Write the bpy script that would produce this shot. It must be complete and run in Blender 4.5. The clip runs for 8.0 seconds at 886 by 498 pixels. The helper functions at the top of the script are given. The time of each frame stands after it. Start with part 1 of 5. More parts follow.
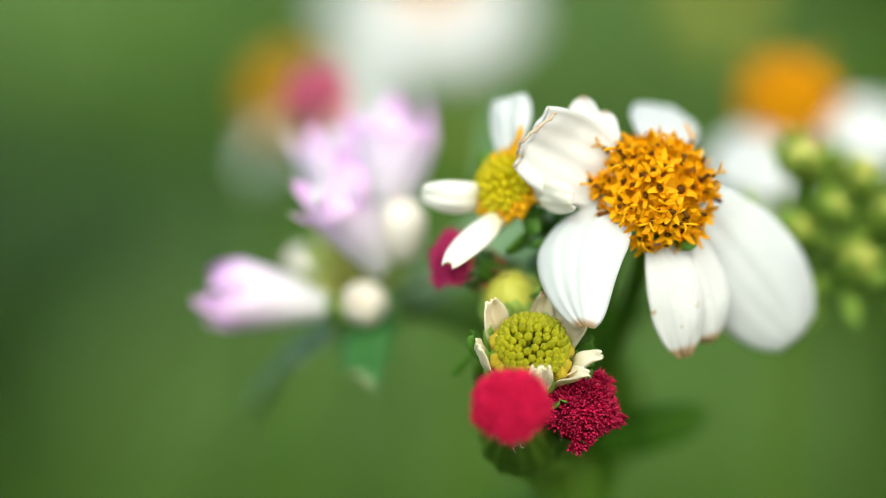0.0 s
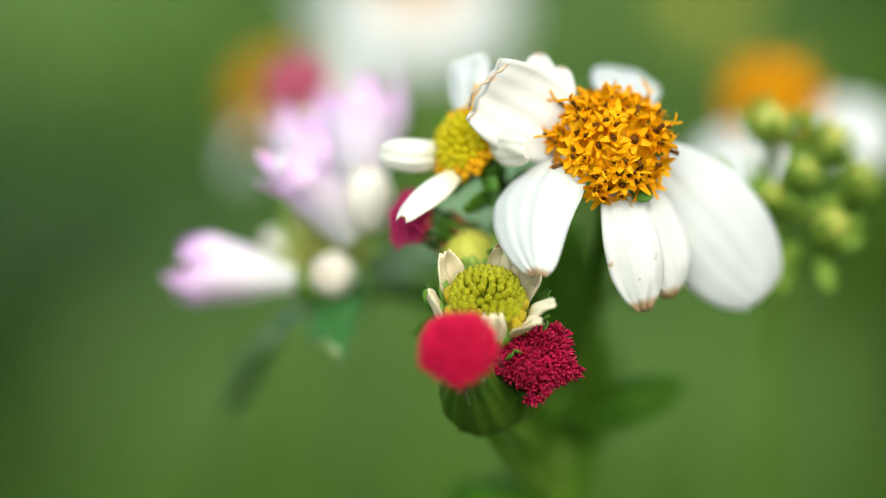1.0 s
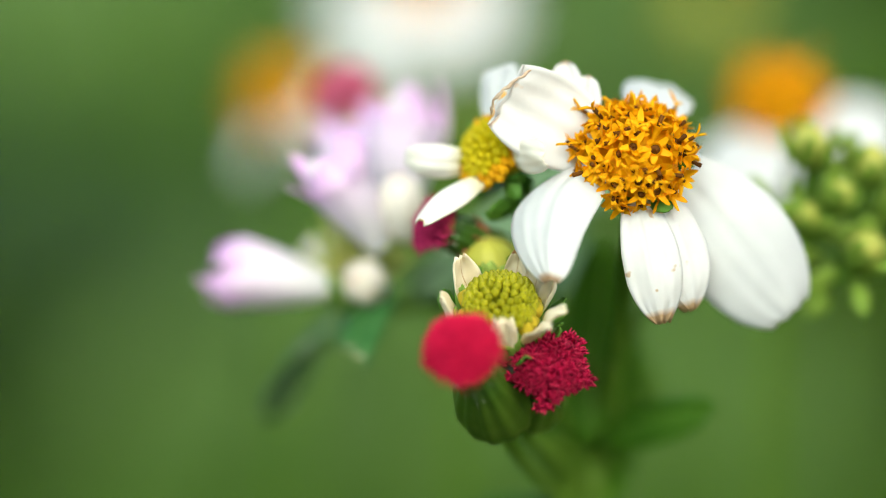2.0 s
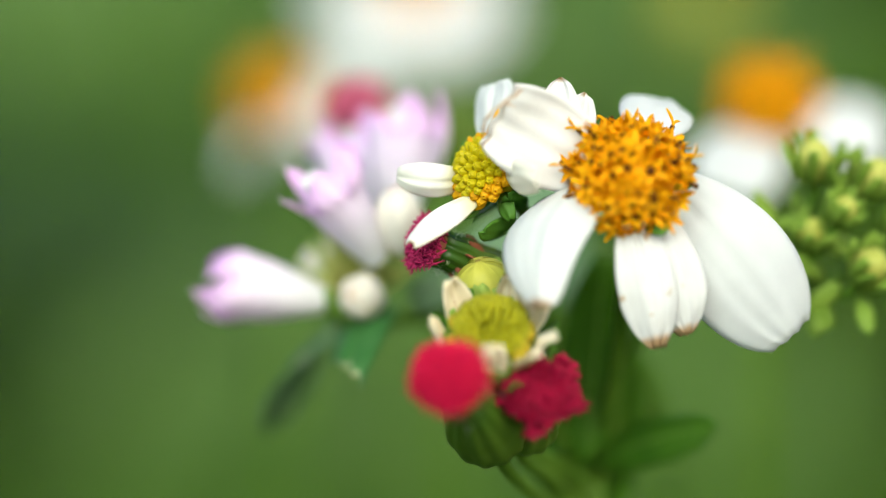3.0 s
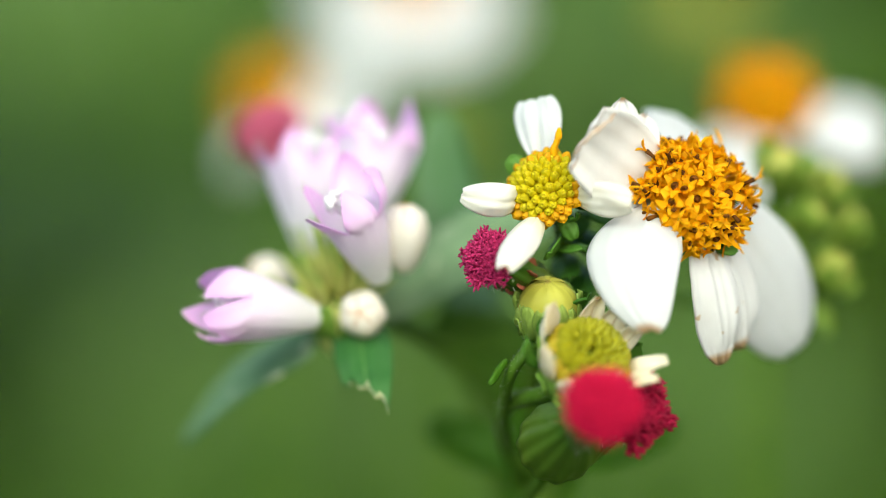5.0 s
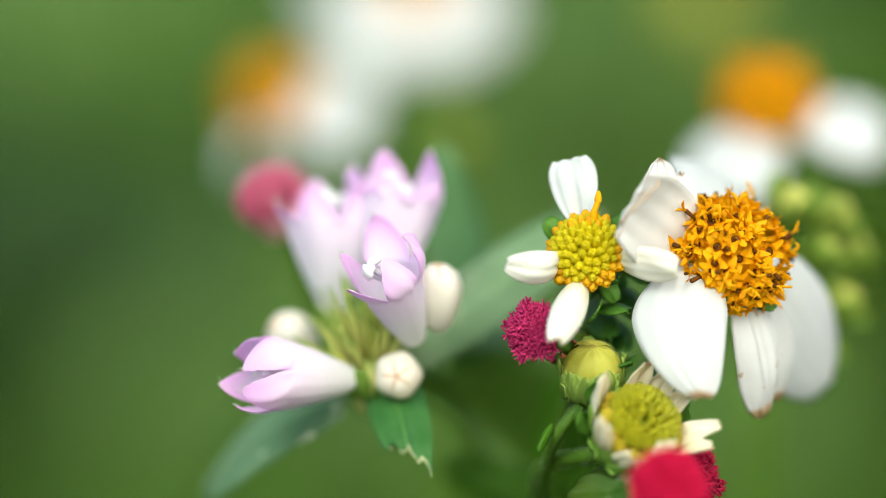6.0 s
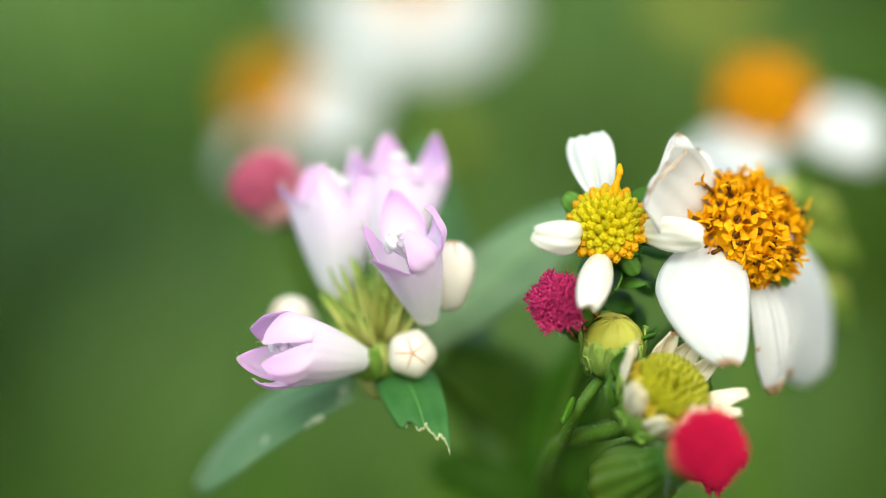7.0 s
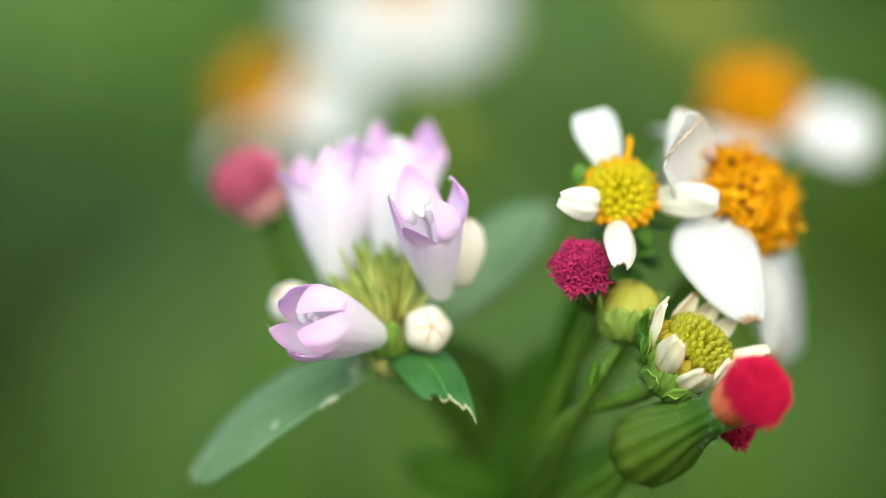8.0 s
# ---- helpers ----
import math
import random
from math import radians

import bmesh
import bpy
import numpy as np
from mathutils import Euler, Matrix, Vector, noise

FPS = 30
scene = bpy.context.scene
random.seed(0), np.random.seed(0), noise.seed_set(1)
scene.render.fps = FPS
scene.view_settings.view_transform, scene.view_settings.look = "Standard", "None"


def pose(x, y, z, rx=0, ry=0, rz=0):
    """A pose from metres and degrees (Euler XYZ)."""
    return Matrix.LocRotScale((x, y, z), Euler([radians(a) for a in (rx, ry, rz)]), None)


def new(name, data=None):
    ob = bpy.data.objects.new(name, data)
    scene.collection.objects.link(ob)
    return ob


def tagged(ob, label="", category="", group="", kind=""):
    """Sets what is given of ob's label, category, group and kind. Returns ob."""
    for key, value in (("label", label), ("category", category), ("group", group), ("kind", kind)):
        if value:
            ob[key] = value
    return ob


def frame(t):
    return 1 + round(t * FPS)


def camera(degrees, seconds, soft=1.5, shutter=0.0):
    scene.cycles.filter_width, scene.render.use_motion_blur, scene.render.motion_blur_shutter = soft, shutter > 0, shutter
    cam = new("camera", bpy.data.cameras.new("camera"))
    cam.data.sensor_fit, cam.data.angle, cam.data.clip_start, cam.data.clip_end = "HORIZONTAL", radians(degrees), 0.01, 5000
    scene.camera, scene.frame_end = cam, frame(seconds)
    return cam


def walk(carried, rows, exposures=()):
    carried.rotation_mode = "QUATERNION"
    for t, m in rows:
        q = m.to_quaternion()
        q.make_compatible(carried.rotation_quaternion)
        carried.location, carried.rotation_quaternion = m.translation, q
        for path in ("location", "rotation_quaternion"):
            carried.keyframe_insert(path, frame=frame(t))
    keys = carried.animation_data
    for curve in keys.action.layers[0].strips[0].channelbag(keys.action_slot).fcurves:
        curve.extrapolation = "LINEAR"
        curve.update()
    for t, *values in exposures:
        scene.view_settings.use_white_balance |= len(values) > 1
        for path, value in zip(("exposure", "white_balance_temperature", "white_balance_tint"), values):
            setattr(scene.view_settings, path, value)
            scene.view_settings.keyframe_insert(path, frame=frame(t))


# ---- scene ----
# A bunch of wild flowers turns before a still close-up camera in a meadow.
# Sizes below are in millimetres in the bunch's own space: x right, y away, z up,
# with its origin at the point on which the lens is focused.
MM = 0.001
FOCUS = 0.2055
EYE_HEIGHT = 0.35
PITCH = 12.0

cam = camera(18.0, 8.0, soft=0.7)
lens_place = pose(0, 0, EYE_HEIGHT, 90 - PITCH, 0, 0)
walk(cam, [(0.0, lens_place), (8.0, lens_place)], exposures=[(0.0, 0.49, 6500, -2), (8.0, 0.49, 6500, -2)])
cam.data.dof.use_dof = True
cam.data.dof.focus_distance = FOCUS
cam.data.dof.aperture_fstop = 6.0

# the bunch's space: at the focus, level with the lens
HOME = pose(0, 0, EYE_HEIGHT, -PITCH, 0, 0) @ pose(0, FOCUS, 0)

# ---- light ----
SUN_HEIGHT, SUN_TURN = 43.0, -26.0
world = bpy.data.worlds.new("overcast_sky")
scene.world = world
world.use_nodes = True
wn = world.node_tree.nodes
sky = wn.new("ShaderNodeTexSky")
sky.sky_type = "NISHITA"
sky.sun_disc = False
sky.sun_elevation = radians(SUN_HEIGHT)
sky.sun_rotation = radians(180 + SUN_TURN)
sky.air_density, sky.dust_density = 1.0, 4.0
wn["Background"].inputs["Strength"].default_value = 0.16
world.node_tree.links.new(sky.outputs["Color"], wn["Background"].inputs["Color"])
sun_data = bpy.data.lights.new("sun", "SUN")
sun_data.energy, sun_data.angle, sun_data.color = 1.75, radians(30), (0.98, 1.0, 0.93)
sun = new("sun", sun_data)
sun.matrix_world = pose(0, 0, 5, 90 - SUN_HEIGHT, 0, SUN_TURN)


# ---- materials ----
def node_material(name):
    m = bpy.data.materials.new(name)
    m.use_nodes = True
    return m, m.node_tree.nodes, m.node_tree.links, m.node_tree.nodes["Principled BSDF"]


def ramp_node(nodes, stops):
    r = nodes.new("ShaderNodeValToRGB")
    e = r.color_ramp.elements
    while len(e) < len(stops):
        e.new(0.5)
    for k, (at, col) in enumerate(stops):
        e[k].position, e[k].color = at, (*col, 1)
    return r


def plant_material(name, low, high, grain=900.0, roughness=0.5, glow_through=0.25, spread=0.25, bump=0.25,
                   along=None, veins=0.0, edge=None, edge_from=0.9, rim=0.5, sheen=0.0, spots=None, spot_size=330.0, spot_from=0.61, midrib=None, gloss=0.2):
    """Living tissue: two tones by noise, a tone along the piece, ribs along it, a worn or dried edge, light through it."""
    m, nodes, links, shader = node_material(name)
    tex = nodes.new("ShaderNodeTexCoord")
    fine = nodes.new("ShaderNodeTexNoise")
    fine.inputs["Scale"].default_value, fine.inputs["Detail"].default_value = grain, 5
    links.new(tex.outputs["Object"], fine.inputs["Vector"])
    broad = nodes.new("ShaderNodeTexNoise")
    broad.inputs["Scale"].default_value, broad.inputs["Detail"].default_value = grain * 0.22, 3
    links.new(tex.outputs["Object"], broad.inputs["Vector"])
    info = nodes.new("ShaderNodeObjectInfo")
    island = nodes.new("ShaderNodeNewGeometry")
    mix = nodes.new("ShaderNodeMath")
    mix.operation = "MULTIPLY_ADD"
    links.new(fine.outputs["Fac"], mix.inputs[0])
    mix.inputs[1].default_value = 0.5
    links.new(broad.outputs["Fac"], mix.inputs[2])
    chance = nodes.new("ShaderNodeMath")
    links.new(info.outputs["Random"], chance.inputs[0])
    links.new(island.outputs["Random Per Island"], chance.inputs[1])
    vary = nodes.new("ShaderNodeMath")
    vary.operation = "MULTIPLY_ADD"
    links.new(chance.outputs[0], vary.inputs[0])
    vary.inputs[1].default_value = spread
    links.new(mix.outputs[0], vary.inputs[2])
    tone_at = nodes.new("ShaderNodeMapRange")
    links.new(vary.outputs[0], tone_at.inputs["Value"])
    tone_at.inputs["From Min"].default_value, tone_at.inputs["From Max"].default_value = 0.55 + 0.1 * spread, 0.9 + 1.6 * spread
    ramp = ramp_node(nodes, [(0.0, low), (1.0, high)])
    links.new(tone_at.outputs[0], ramp.inputs["Fac"])
    colour = ramp.outputs["Color"]
    uv = nodes.new("ShaderNodeSeparateXYZ")
    links.new(tex.outputs["UV"], uv.inputs[0])
    if along:
        tone = ramp_node(nodes, along)
        links.new(uv.outputs["X"], tone.inputs["Fac"])
        mul = nodes.new("ShaderNodeMix")
        mul.data_type, mul.blend_type = "RGBA", "MULTIPLY"
        mul.inputs["Factor"].default_value = 1.0
        links.new(colour, mul.inputs["A"])
        links.new(tone.outputs["Color"], mul.inputs["B"])
        colour = mul.outputs["Result"]
    if edge:
        def maths(op, a, b):
            k = nodes.new("ShaderNodeMath")
            k.operation = op
            for slot, v in enumerate((a, b)):
                if isinstance(v, (int, float)):
                    k.inputs[slot].default_value = v
                elif v is not None:
                    links.new(v, k.inputs[slot])
            return k.outputs[0]
        off = maths("ABSOLUTE", maths("MULTIPLY_ADD", uv.outputs["Y"], 2.0), None)
        off.node.inputs[0].links[0].from_node.inputs[2].default_value = -1.0
        rim_at = maths("MULTIPLY", maths("POWER", off, 9.0), maths("MULTIPLY_ADD", uv.outputs["X"], rim))
        rim_at.node.inputs[1].links[0].from_node.inputs[2].default_value = 0.97 - rim
        fac = maths("ADD", maths("MAXIMUM", uv.outputs["X"], rim_at), maths("MULTIPLY", maths("SUBTRACT", broad.outputs["Fac"], 0.5), 0.30))
        mask = ramp_node(nodes, [(edge_from, (0, 0, 0)), (min(1.0, edge_from + 0.06), (1, 1, 1))])
        links.new(fac, mask.inputs["Fac"])
        dry = nodes.new("ShaderNodeMix")
        dry.data_type = "RGBA"
        links.new(mask.outputs["Color"], dry.inputs["Factor"])
        links.new(colour, dry.inputs["A"])
        dry.inputs["B"].default_value = (*edge, 1)
        colour = dry.outputs["Result"]
    if spots:
        blot = nodes.new("ShaderNodeTexNoise")
        blot.inputs["Scale"].default_value, blot.inputs["Detail"].default_value = spot_size, 2
        links.new(tex.outputs["Object"], blot.inputs["Vector"])
        smask = ramp_node(nodes, [(spot_from, (0, 0, 0)), (spot_from + 0.05, (1, 1, 1))])
        links.new(blot.outputs["Fac"], smask.inputs["Fac"])
        dab = nodes.new("ShaderNodeMix")
        dab.data_type = "RGBA"
        links.new(smask.outputs["Color"], dab.inputs["Factor"])
        links.new(colour, dab.inputs["A"])
        dab.inputs["B"].default_value = (*spots, 1)
        colour = dab.outputs["Result"]
    if midrib:
        near = nodes.new("ShaderNodeMath")
        near.operation = "COMPARE"
        links.new(uv.outputs["Y"], near.inputs[0])
        near.inputs[1].default_value, near.inputs[2].default_value = 0.5, 0.014
        line = nodes.new("ShaderNodeMix")
        line.data_type = "RGBA"
        links.new(near.outputs[0], line.inputs["Factor"])
        links.new(colour, line.inputs["A"])
        line.inputs["B"].default_value = (*midrib, 1)
        colour = line.outputs["Result"]
    height = mix.outputs[0]
    if veins:
        rib = nodes.new("ShaderNodeMath")
        rib.operation = "SINE"
        scale = nodes.new("ShaderNodeMath")
        scale.operation = "MULTIPLY"
        links.new(uv.outputs["Y"], scale.inputs[0])
        scale.inputs[1].default_value = veins
        links.new(scale.outputs[0], rib.inputs[0])
        both = nodes.new("ShaderNodeMath")
        both.operation = "MULTIPLY_ADD"
        links.new(rib.outputs[0], both.inputs[0])
        both.inputs[1].default_value = 0.35
        links.new(height, both.inputs[2])
        height = both.outputs[0]
    relief = nodes.new("ShaderNodeBump")
    relief.inputs["Strength"].default_value, relief.inputs["Distance"].default_value = bump, 0.0002
    links.new(height, relief.inputs["Height"])
    links.new(colour, shader.inputs["Base Color"])
    links.new(relief.outputs["Normal"], shader.inputs["Normal"])
    shader.inputs["Roughness"].default_value = roughness
    shader.inputs["Specular IOR Level"].default_value = gloss
    if sheen:
        shader.inputs["Sheen Weight"].default_value = sheen
    if glow_through:
        thin = nodes.new("ShaderNodeBsdfTranslucent")
        links.new(colour, thin.inputs["Color"])
        blend = nodes.new("ShaderNodeMixShader")
        blend.inputs["Fac"].default_value = glow_through
        links.new(shader.outputs["BSDF"], blend.inputs[1])
        links.new(thin.outputs["BSDF"], blend.inputs[2])
        links.new(blend.outputs["Shader"], nodes["Material Output"].inputs["Surface"])
    return m


white_petal = plant_material("white_petal", (0.79, 0.80, 0.81), (0.89, 0.90, 0.90), 500, 0.6, 0.5, 0.1, 0.45, veins=34.0, spots=(0.74, 0.66, 0.50), spot_size=900.0, spot_from=0.74)
ended_petal = plant_material("brown_ended_petal", (0.79, 0.80, 0.81), (0.89, 0.90, 0.90), 500, 0.6, 0.5, 0.1, 0.45, veins=34.0, edge=(0.60, 0.42, 0.26), edge_from=0.965, rim=0.2)
tipped_petal = plant_material("brown_tipped_petal", (0.77, 0.77, 0.76), (0.89, 0.89, 0.89), 500, 0.6, 0.42, 0.1, 0.5, spots=(0.62, 0.48, 0.32), spot_size=700.0, spot_from=0.70,
                              veins=34.0, edge=(0.55, 0.38, 0.22), edge_from=0.90, rim=0.42)
aged_petal = plant_material("aged_petal", (0.80, 0.78, 0.76), (0.90, 0.89, 0.88), 600, 0.6, 0.3, 0.1, 0.6, spots=(0.80, 0.66, 0.54), spot_size=620.0, spot_from=0.69,
                            veins=26.0, edge=(0.45, 0.27, 0.13), edge_from=0.955, rim=0.12)
cream_petal = plant_material("cream_petal", (0.87, 0.84, 0.74), (0.95, 0.94, 0.90), 700, 0.55, 0.35, 0.15, 0.2, veins=24.0, edge=(0.55, 0.40, 0.24), edge_from=0.985, rim=0.15,
                             along=[(0.0, (0.85, 0.80, 0.45)), (0.4, (1, 1, 1))])
stub_petal = plant_material("stub_petal", (0.86, 0.75, 0.52), (0.95, 0.89, 0.72), 700, 0.55, 0.15, 0.15, 0.2, veins=18.0,
                            along=[(0.0, (0.85, 0.82, 0.35)), (0.4, (1, 1, 1))], edge=(0.40, 0.22, 0.09), edge_from=0.985, rim=0.2, midrib=(0.58, 0.40, 0.20))
orange_floret = plant_material("orange_floret", (0.82, 0.35, 0.003), (0.97, 0.56, 0.010), 1500, 0.55, 0.3, 0.25, 0.2, gloss=0.12)
amber_floret = plant_material("amber_floret", (0.62, 0.27, 0.003), (0.90, 0.50, 0.012), 1500, 0.5, 0.25, 0.25, 0.2, gloss=0.15)
# brown of the anthers; also the painted shade inside the floret throats
anther_and_throat_shade = plant_material("anther_and_throat_shade", (0.045, 0.016, 0.003), (0.20, 0.07, 0.006), 1800, 0.6, 0.0, 0.3, 0.4, gloss=0.1)
lime_floret = plant_material("lime_floret", (0.46, 0.40, 0.004), (0.78, 0.62, 0.014), 1500, 0.45, 0.25, 0.25, 0.2, gloss=0.2)
olive_floret = plant_material("olive_floret", (0.21, 0.215, 0.004), (0.50, 0.47, 0.020), 1100, 0.4, 0.2, 0.3, 0.35, gloss=0.35)
yellow_floret = plant_material("yellow_floret", (0.44, 0.34, 0.01), (0.74, 0.58, 0.06), 900, 0.4, 0.3, 0.25, 0.3, veins=30.0, gloss=0.3)
crimson_floret = plant_material("crimson_floret", (0.48, 0.002, 0.030), (0.95, 0.022, 0.13), 1500, 0.6, 0.25, 0.5, 0.2, gloss=0.08)
salmon_floret = plant_material("salmon_floret", (0.74, 0.16, 0.06), (0.88, 0.34, 0.16), 1200, 0.6, 0.2, 0.2, 0.3, gloss=0.1, veins=90.0,
                                along=[(0.0, (1, 1, 1)), (0.3, (1.0, 0.8, 0.85)), (0.55, (1.0, 0.25, 0.55)), (1.0, (1.0, 0.05, 0.5))])
maroon_floret = plant_material("maroon_floret", (0.15, 0.001, 0.015), (0.56, 0.007, 0.070), 1500, 0.42, 0.2, 0.35, 0.2, gloss=0.25)
magenta_floret = plant_material("magenta_floret", (0.22, 0.003, 0.042), (0.70, 0.045, 0.20), 1500, 0.5, 0.2, 0.45, 0.2, gloss=0.15)
dry_floret = plant_material("dry_floret", (0.16, 0.05, 0.03), (0.36, 0.12, 0.07), 1200, 0.6, 0.05, 0.2, 0.4, gloss=0.1)
rose_floret = plant_material("rose_floret", (0.62, 0.05, 0.20), (0.86, 0.30, 0.42), 1200, 0.6, 0.25, 0.35, 0.3, gloss=0.1)
dusty_rose = plant_material("dusty_rose", (0.66, 0.26, 0.28), (0.84, 0.46, 0.44), 1200, 0.6, 0.15, 0.2, 0.3, gloss=0.1)
dried_edge = plant_material("dried_edge", (0.26, 0.14, 0.07), (0.78, 0.62, 0.46), 1500, 0.6, 0.1, 0.2, 0.3)
lilac_petal = plant_material("lilac_petal", (0.91, 0.89, 0.93), (0.97, 0.96, 0.97), 600, 0.6, 0.42, 0.1, 0.18, veins=110.0, gloss=0.1,
                             along=[(0.0, (0.98, 1.0, 0.96)), (0.22, (1.0, 0.98, 1.0)), (0.44, (0.99, 0.89, 1.0)), (0.66, (0.99, 0.80, 1.0)), (1.0, (0.97, 0.64, 0.98))])
pale_bud = plant_material("pale_bud", (0.86, 0.78, 0.66), (0.95, 0.91, 0.84), 700, 0.5, 0.25, 0.1, 0.2)
bud_seam = plant_material("bud_seam", (0.55, 0.30, 0.15), (0.70, 0.46, 0.28), 900, 0.5, 0.1, 0.1, 0.2)
stamen_white = plant_material("stamen_white", (0.86, 0.86, 0.86), (0.94, 0.94, 0.94), 900, 0.4, 0.3, 0.1, 0.1)
stem_green = plant_material("stem_green", (0.045, 0.115, 0.007), (0.12, 0.215, 0.024), 600, 0.5, 0.0, 0.1, 0.4)
calyx_green = plant_material("calyx_green", (0.09, 0.21, 0.018), (0.24, 0.39, 0.065), 800, 0.5, 0.1, 0.15, 0.4, veins=24.0)
bud_sepal = plant_material("bud_sepal", (0.16, 0.27, 0.03), (0.36, 0.47, 0.10), 800, 0.5, 0.15, 0.15, 0.4, veins=24.0)
vase_green = plant_material("vase_green", (0.055, 0.115, 0.009), (0.17, 0.235, 0.03), 420, 0.35, 0.05, 0.1, 0.6, gloss=0.4, veins=75.4,
                            along=[(0.0, (1.0, 0.85, 0.6)), (0.35, (1, 1, 0.95)), (0.75, (0.45, 0.75, 0.7)), (1.0, (0.42, 0.7, 0.65))])
sprig_green = plant_material("sprig_green", (0.11, 0.21, 0.018), (0.27, 0.40, 0.06), 800, 0.5, 0.3, 0.2, 0.3)
sepal_green = plant_material("sepal_green", (0.035, 0.12, 0.010), (0.12, 0.27, 0.035), 900, 0.5, 0.2, 0.15, 0.4, veins=14.0, gloss=0.2)
leaf_green = plant_material("leaf_green", (0.023, 0.088, 0.003), (0.080, 0.20, 0.012), 350, 0.55, 0.16, 0.15, 0.25, veins=12.0, gloss=0.12, midrib=(0.20, 0.34, 0.06))
back_leaf = plant_material("back_leaf", (0.06, 0.155, 0.013), (0.15, 0.29, 0.035), 350, 0.55, 0.45, 0.15, 0.25, veins=12.0, gloss=0.12, midrib=(0.20, 0.34, 0.06))
grey_leaf = plant_material("grey_leaf", (0.125, 0.245, 0.105), (0.25, 0.38, 0.21), 350, 0.5, 0.25, 0.12, 0.18, veins=16.0,
                           edge=(0.50, 0.52, 0.26), edge_from=0.95, rim=0.35, spots=(0.50, 0.58, 0.40), midrib=(0.26, 0.42, 0.18))
waxy_leaf = plant_material("waxy_leaf", (0.055, 0.165, 0.045), (0.13, 0.27, 0.10), 350, 0.42, 0.25, 0.12, 0.18, veins=12.0, gloss=0.6, midrib=(0.15, 0.30, 0.09))
nibbled_leaf = plant_material("nibbled_leaf", (0.035, 0.14, 0.028), (0.10, 0.25, 0.075), 700, 0.45, 0.25, 0.12, 0.5, veins=14.0,
                              edge=(0.62, 0.62, 0.38), edge_from=0.935, rim=0.2, midrib=(0.13, 0.29, 0.07))
pale_crust = plant_material("pale_crust", (0.42, 0.44, 0.20), (0.80, 0.80, 0.58), 2600, 0.6, 0.1, 0.1, 0.5)
tooth_green = plant_material("tooth_green", (0.40, 0.46, 0.06), (0.86, 0.82, 0.38), 700, 0.5, 0.3, 0.6, 0.2,
                             along=[(0.0, (1.0, 0.97, 0.8)), (0.6, (0.95, 1.0, 0.7)), (1.0, (0.35, 0.62, 0.25))])
bud_yellow = plant_material("bud_yellow", (0.36, 0.37, 0.03), (0.60, 0.57, 0.11), 600, 0.45, 0.2, 0.15, 0.4, veins=12.0,
                            edge=(0.30, 0.24, 0.05), edge_from=0.93, rim=0.05)
olive_bud = plant_material("olive_bud", (0.13, 0.15, 0.012), (0.27, 0.27, 0.04), 600, 0.5, 0.15, 0.15, 0.4, veins=24.0)
young_bud = plant_material("young_bud", (0.28, 0.33, 0.035), (0.56, 0.56, 0.14), 600, 0.45, 0.2, 0.15, 0.4, veins=24.0)
hair_white = plant_material("hair_white", (0.7, 0.75, 0.6), (0.85, 0.87, 0.75), 900, 0.5, 0.3, 0.1, 0.1)


# ---- shapes ----
def V(*p):
    return Vector(p)


def smooth_line(points, steps):
    """A smooth line through the points."""
    pts = [Vector(p) for p in points]
    out = []
    n = len(pts) - 1
    for k in range(steps + 1):
        f = k / steps * n
        i = min(int(f), n - 1)
        u = f - i
        p0, p1, p2, p3 = pts[max(i - 1, 0)], pts[i], pts[i + 1], pts[min(i + 2, n)]
        out.append(0.5 * (2 * p1 + (p2 - p0) * u + (2 * p0 - 5 * p1 + 4 * p2 - p3) * u * u + (3 * p1 - p0 - 3 * p2 + p3) * u ** 3))
    return out


def axis_frame(at, axis, spin=0.0):
    """A frame at a place with its z along the axis."""
    z = Vector(axis).normalized()
    side = Vector((0, 0, 1)) if abs(z.z) < 0.9 else Vector((0, 1, 0))
    x = side.cross(z).normalized()
    y = z.cross(x)
    m = Matrix((x, y, z)).transposed().to_4x4()
    return Matrix.Translation(at) @ m @ Matrix.Rotation(radians(spin), 4, "Z")


def uv_set(bm, face, uvs):
    layer = bm.loops.layers.uv.verify()
    for loop, uv in zip(face.loops, uvs):
        loop[layer].uv = uv


def grid_skin(bm, rows, closed=False):
    """Faces over rows of points, with u along the rows and v across them."""
    verts = [[bm.verts.new(p) for p in r] for r in rows]
    nu, nv = len(rows) - 1, len(rows[0]) - (0 if closed else 1)
    for i in range(nu):
        for j in range(nv):
            k = (j + 1) % len(rows[0])
            f = bm.faces.new((verts[i][j], verts[i][k], verts[i + 1][k], verts[i + 1][j]))
            f.smooth = True
            uv_set(bm, f, [(i / nu, j / nv), (i / nu, (j + 1) / nv), ((i + 1) / nu, (j + 1) / nv), ((i + 1) / nu, j / nv)])
    return verts


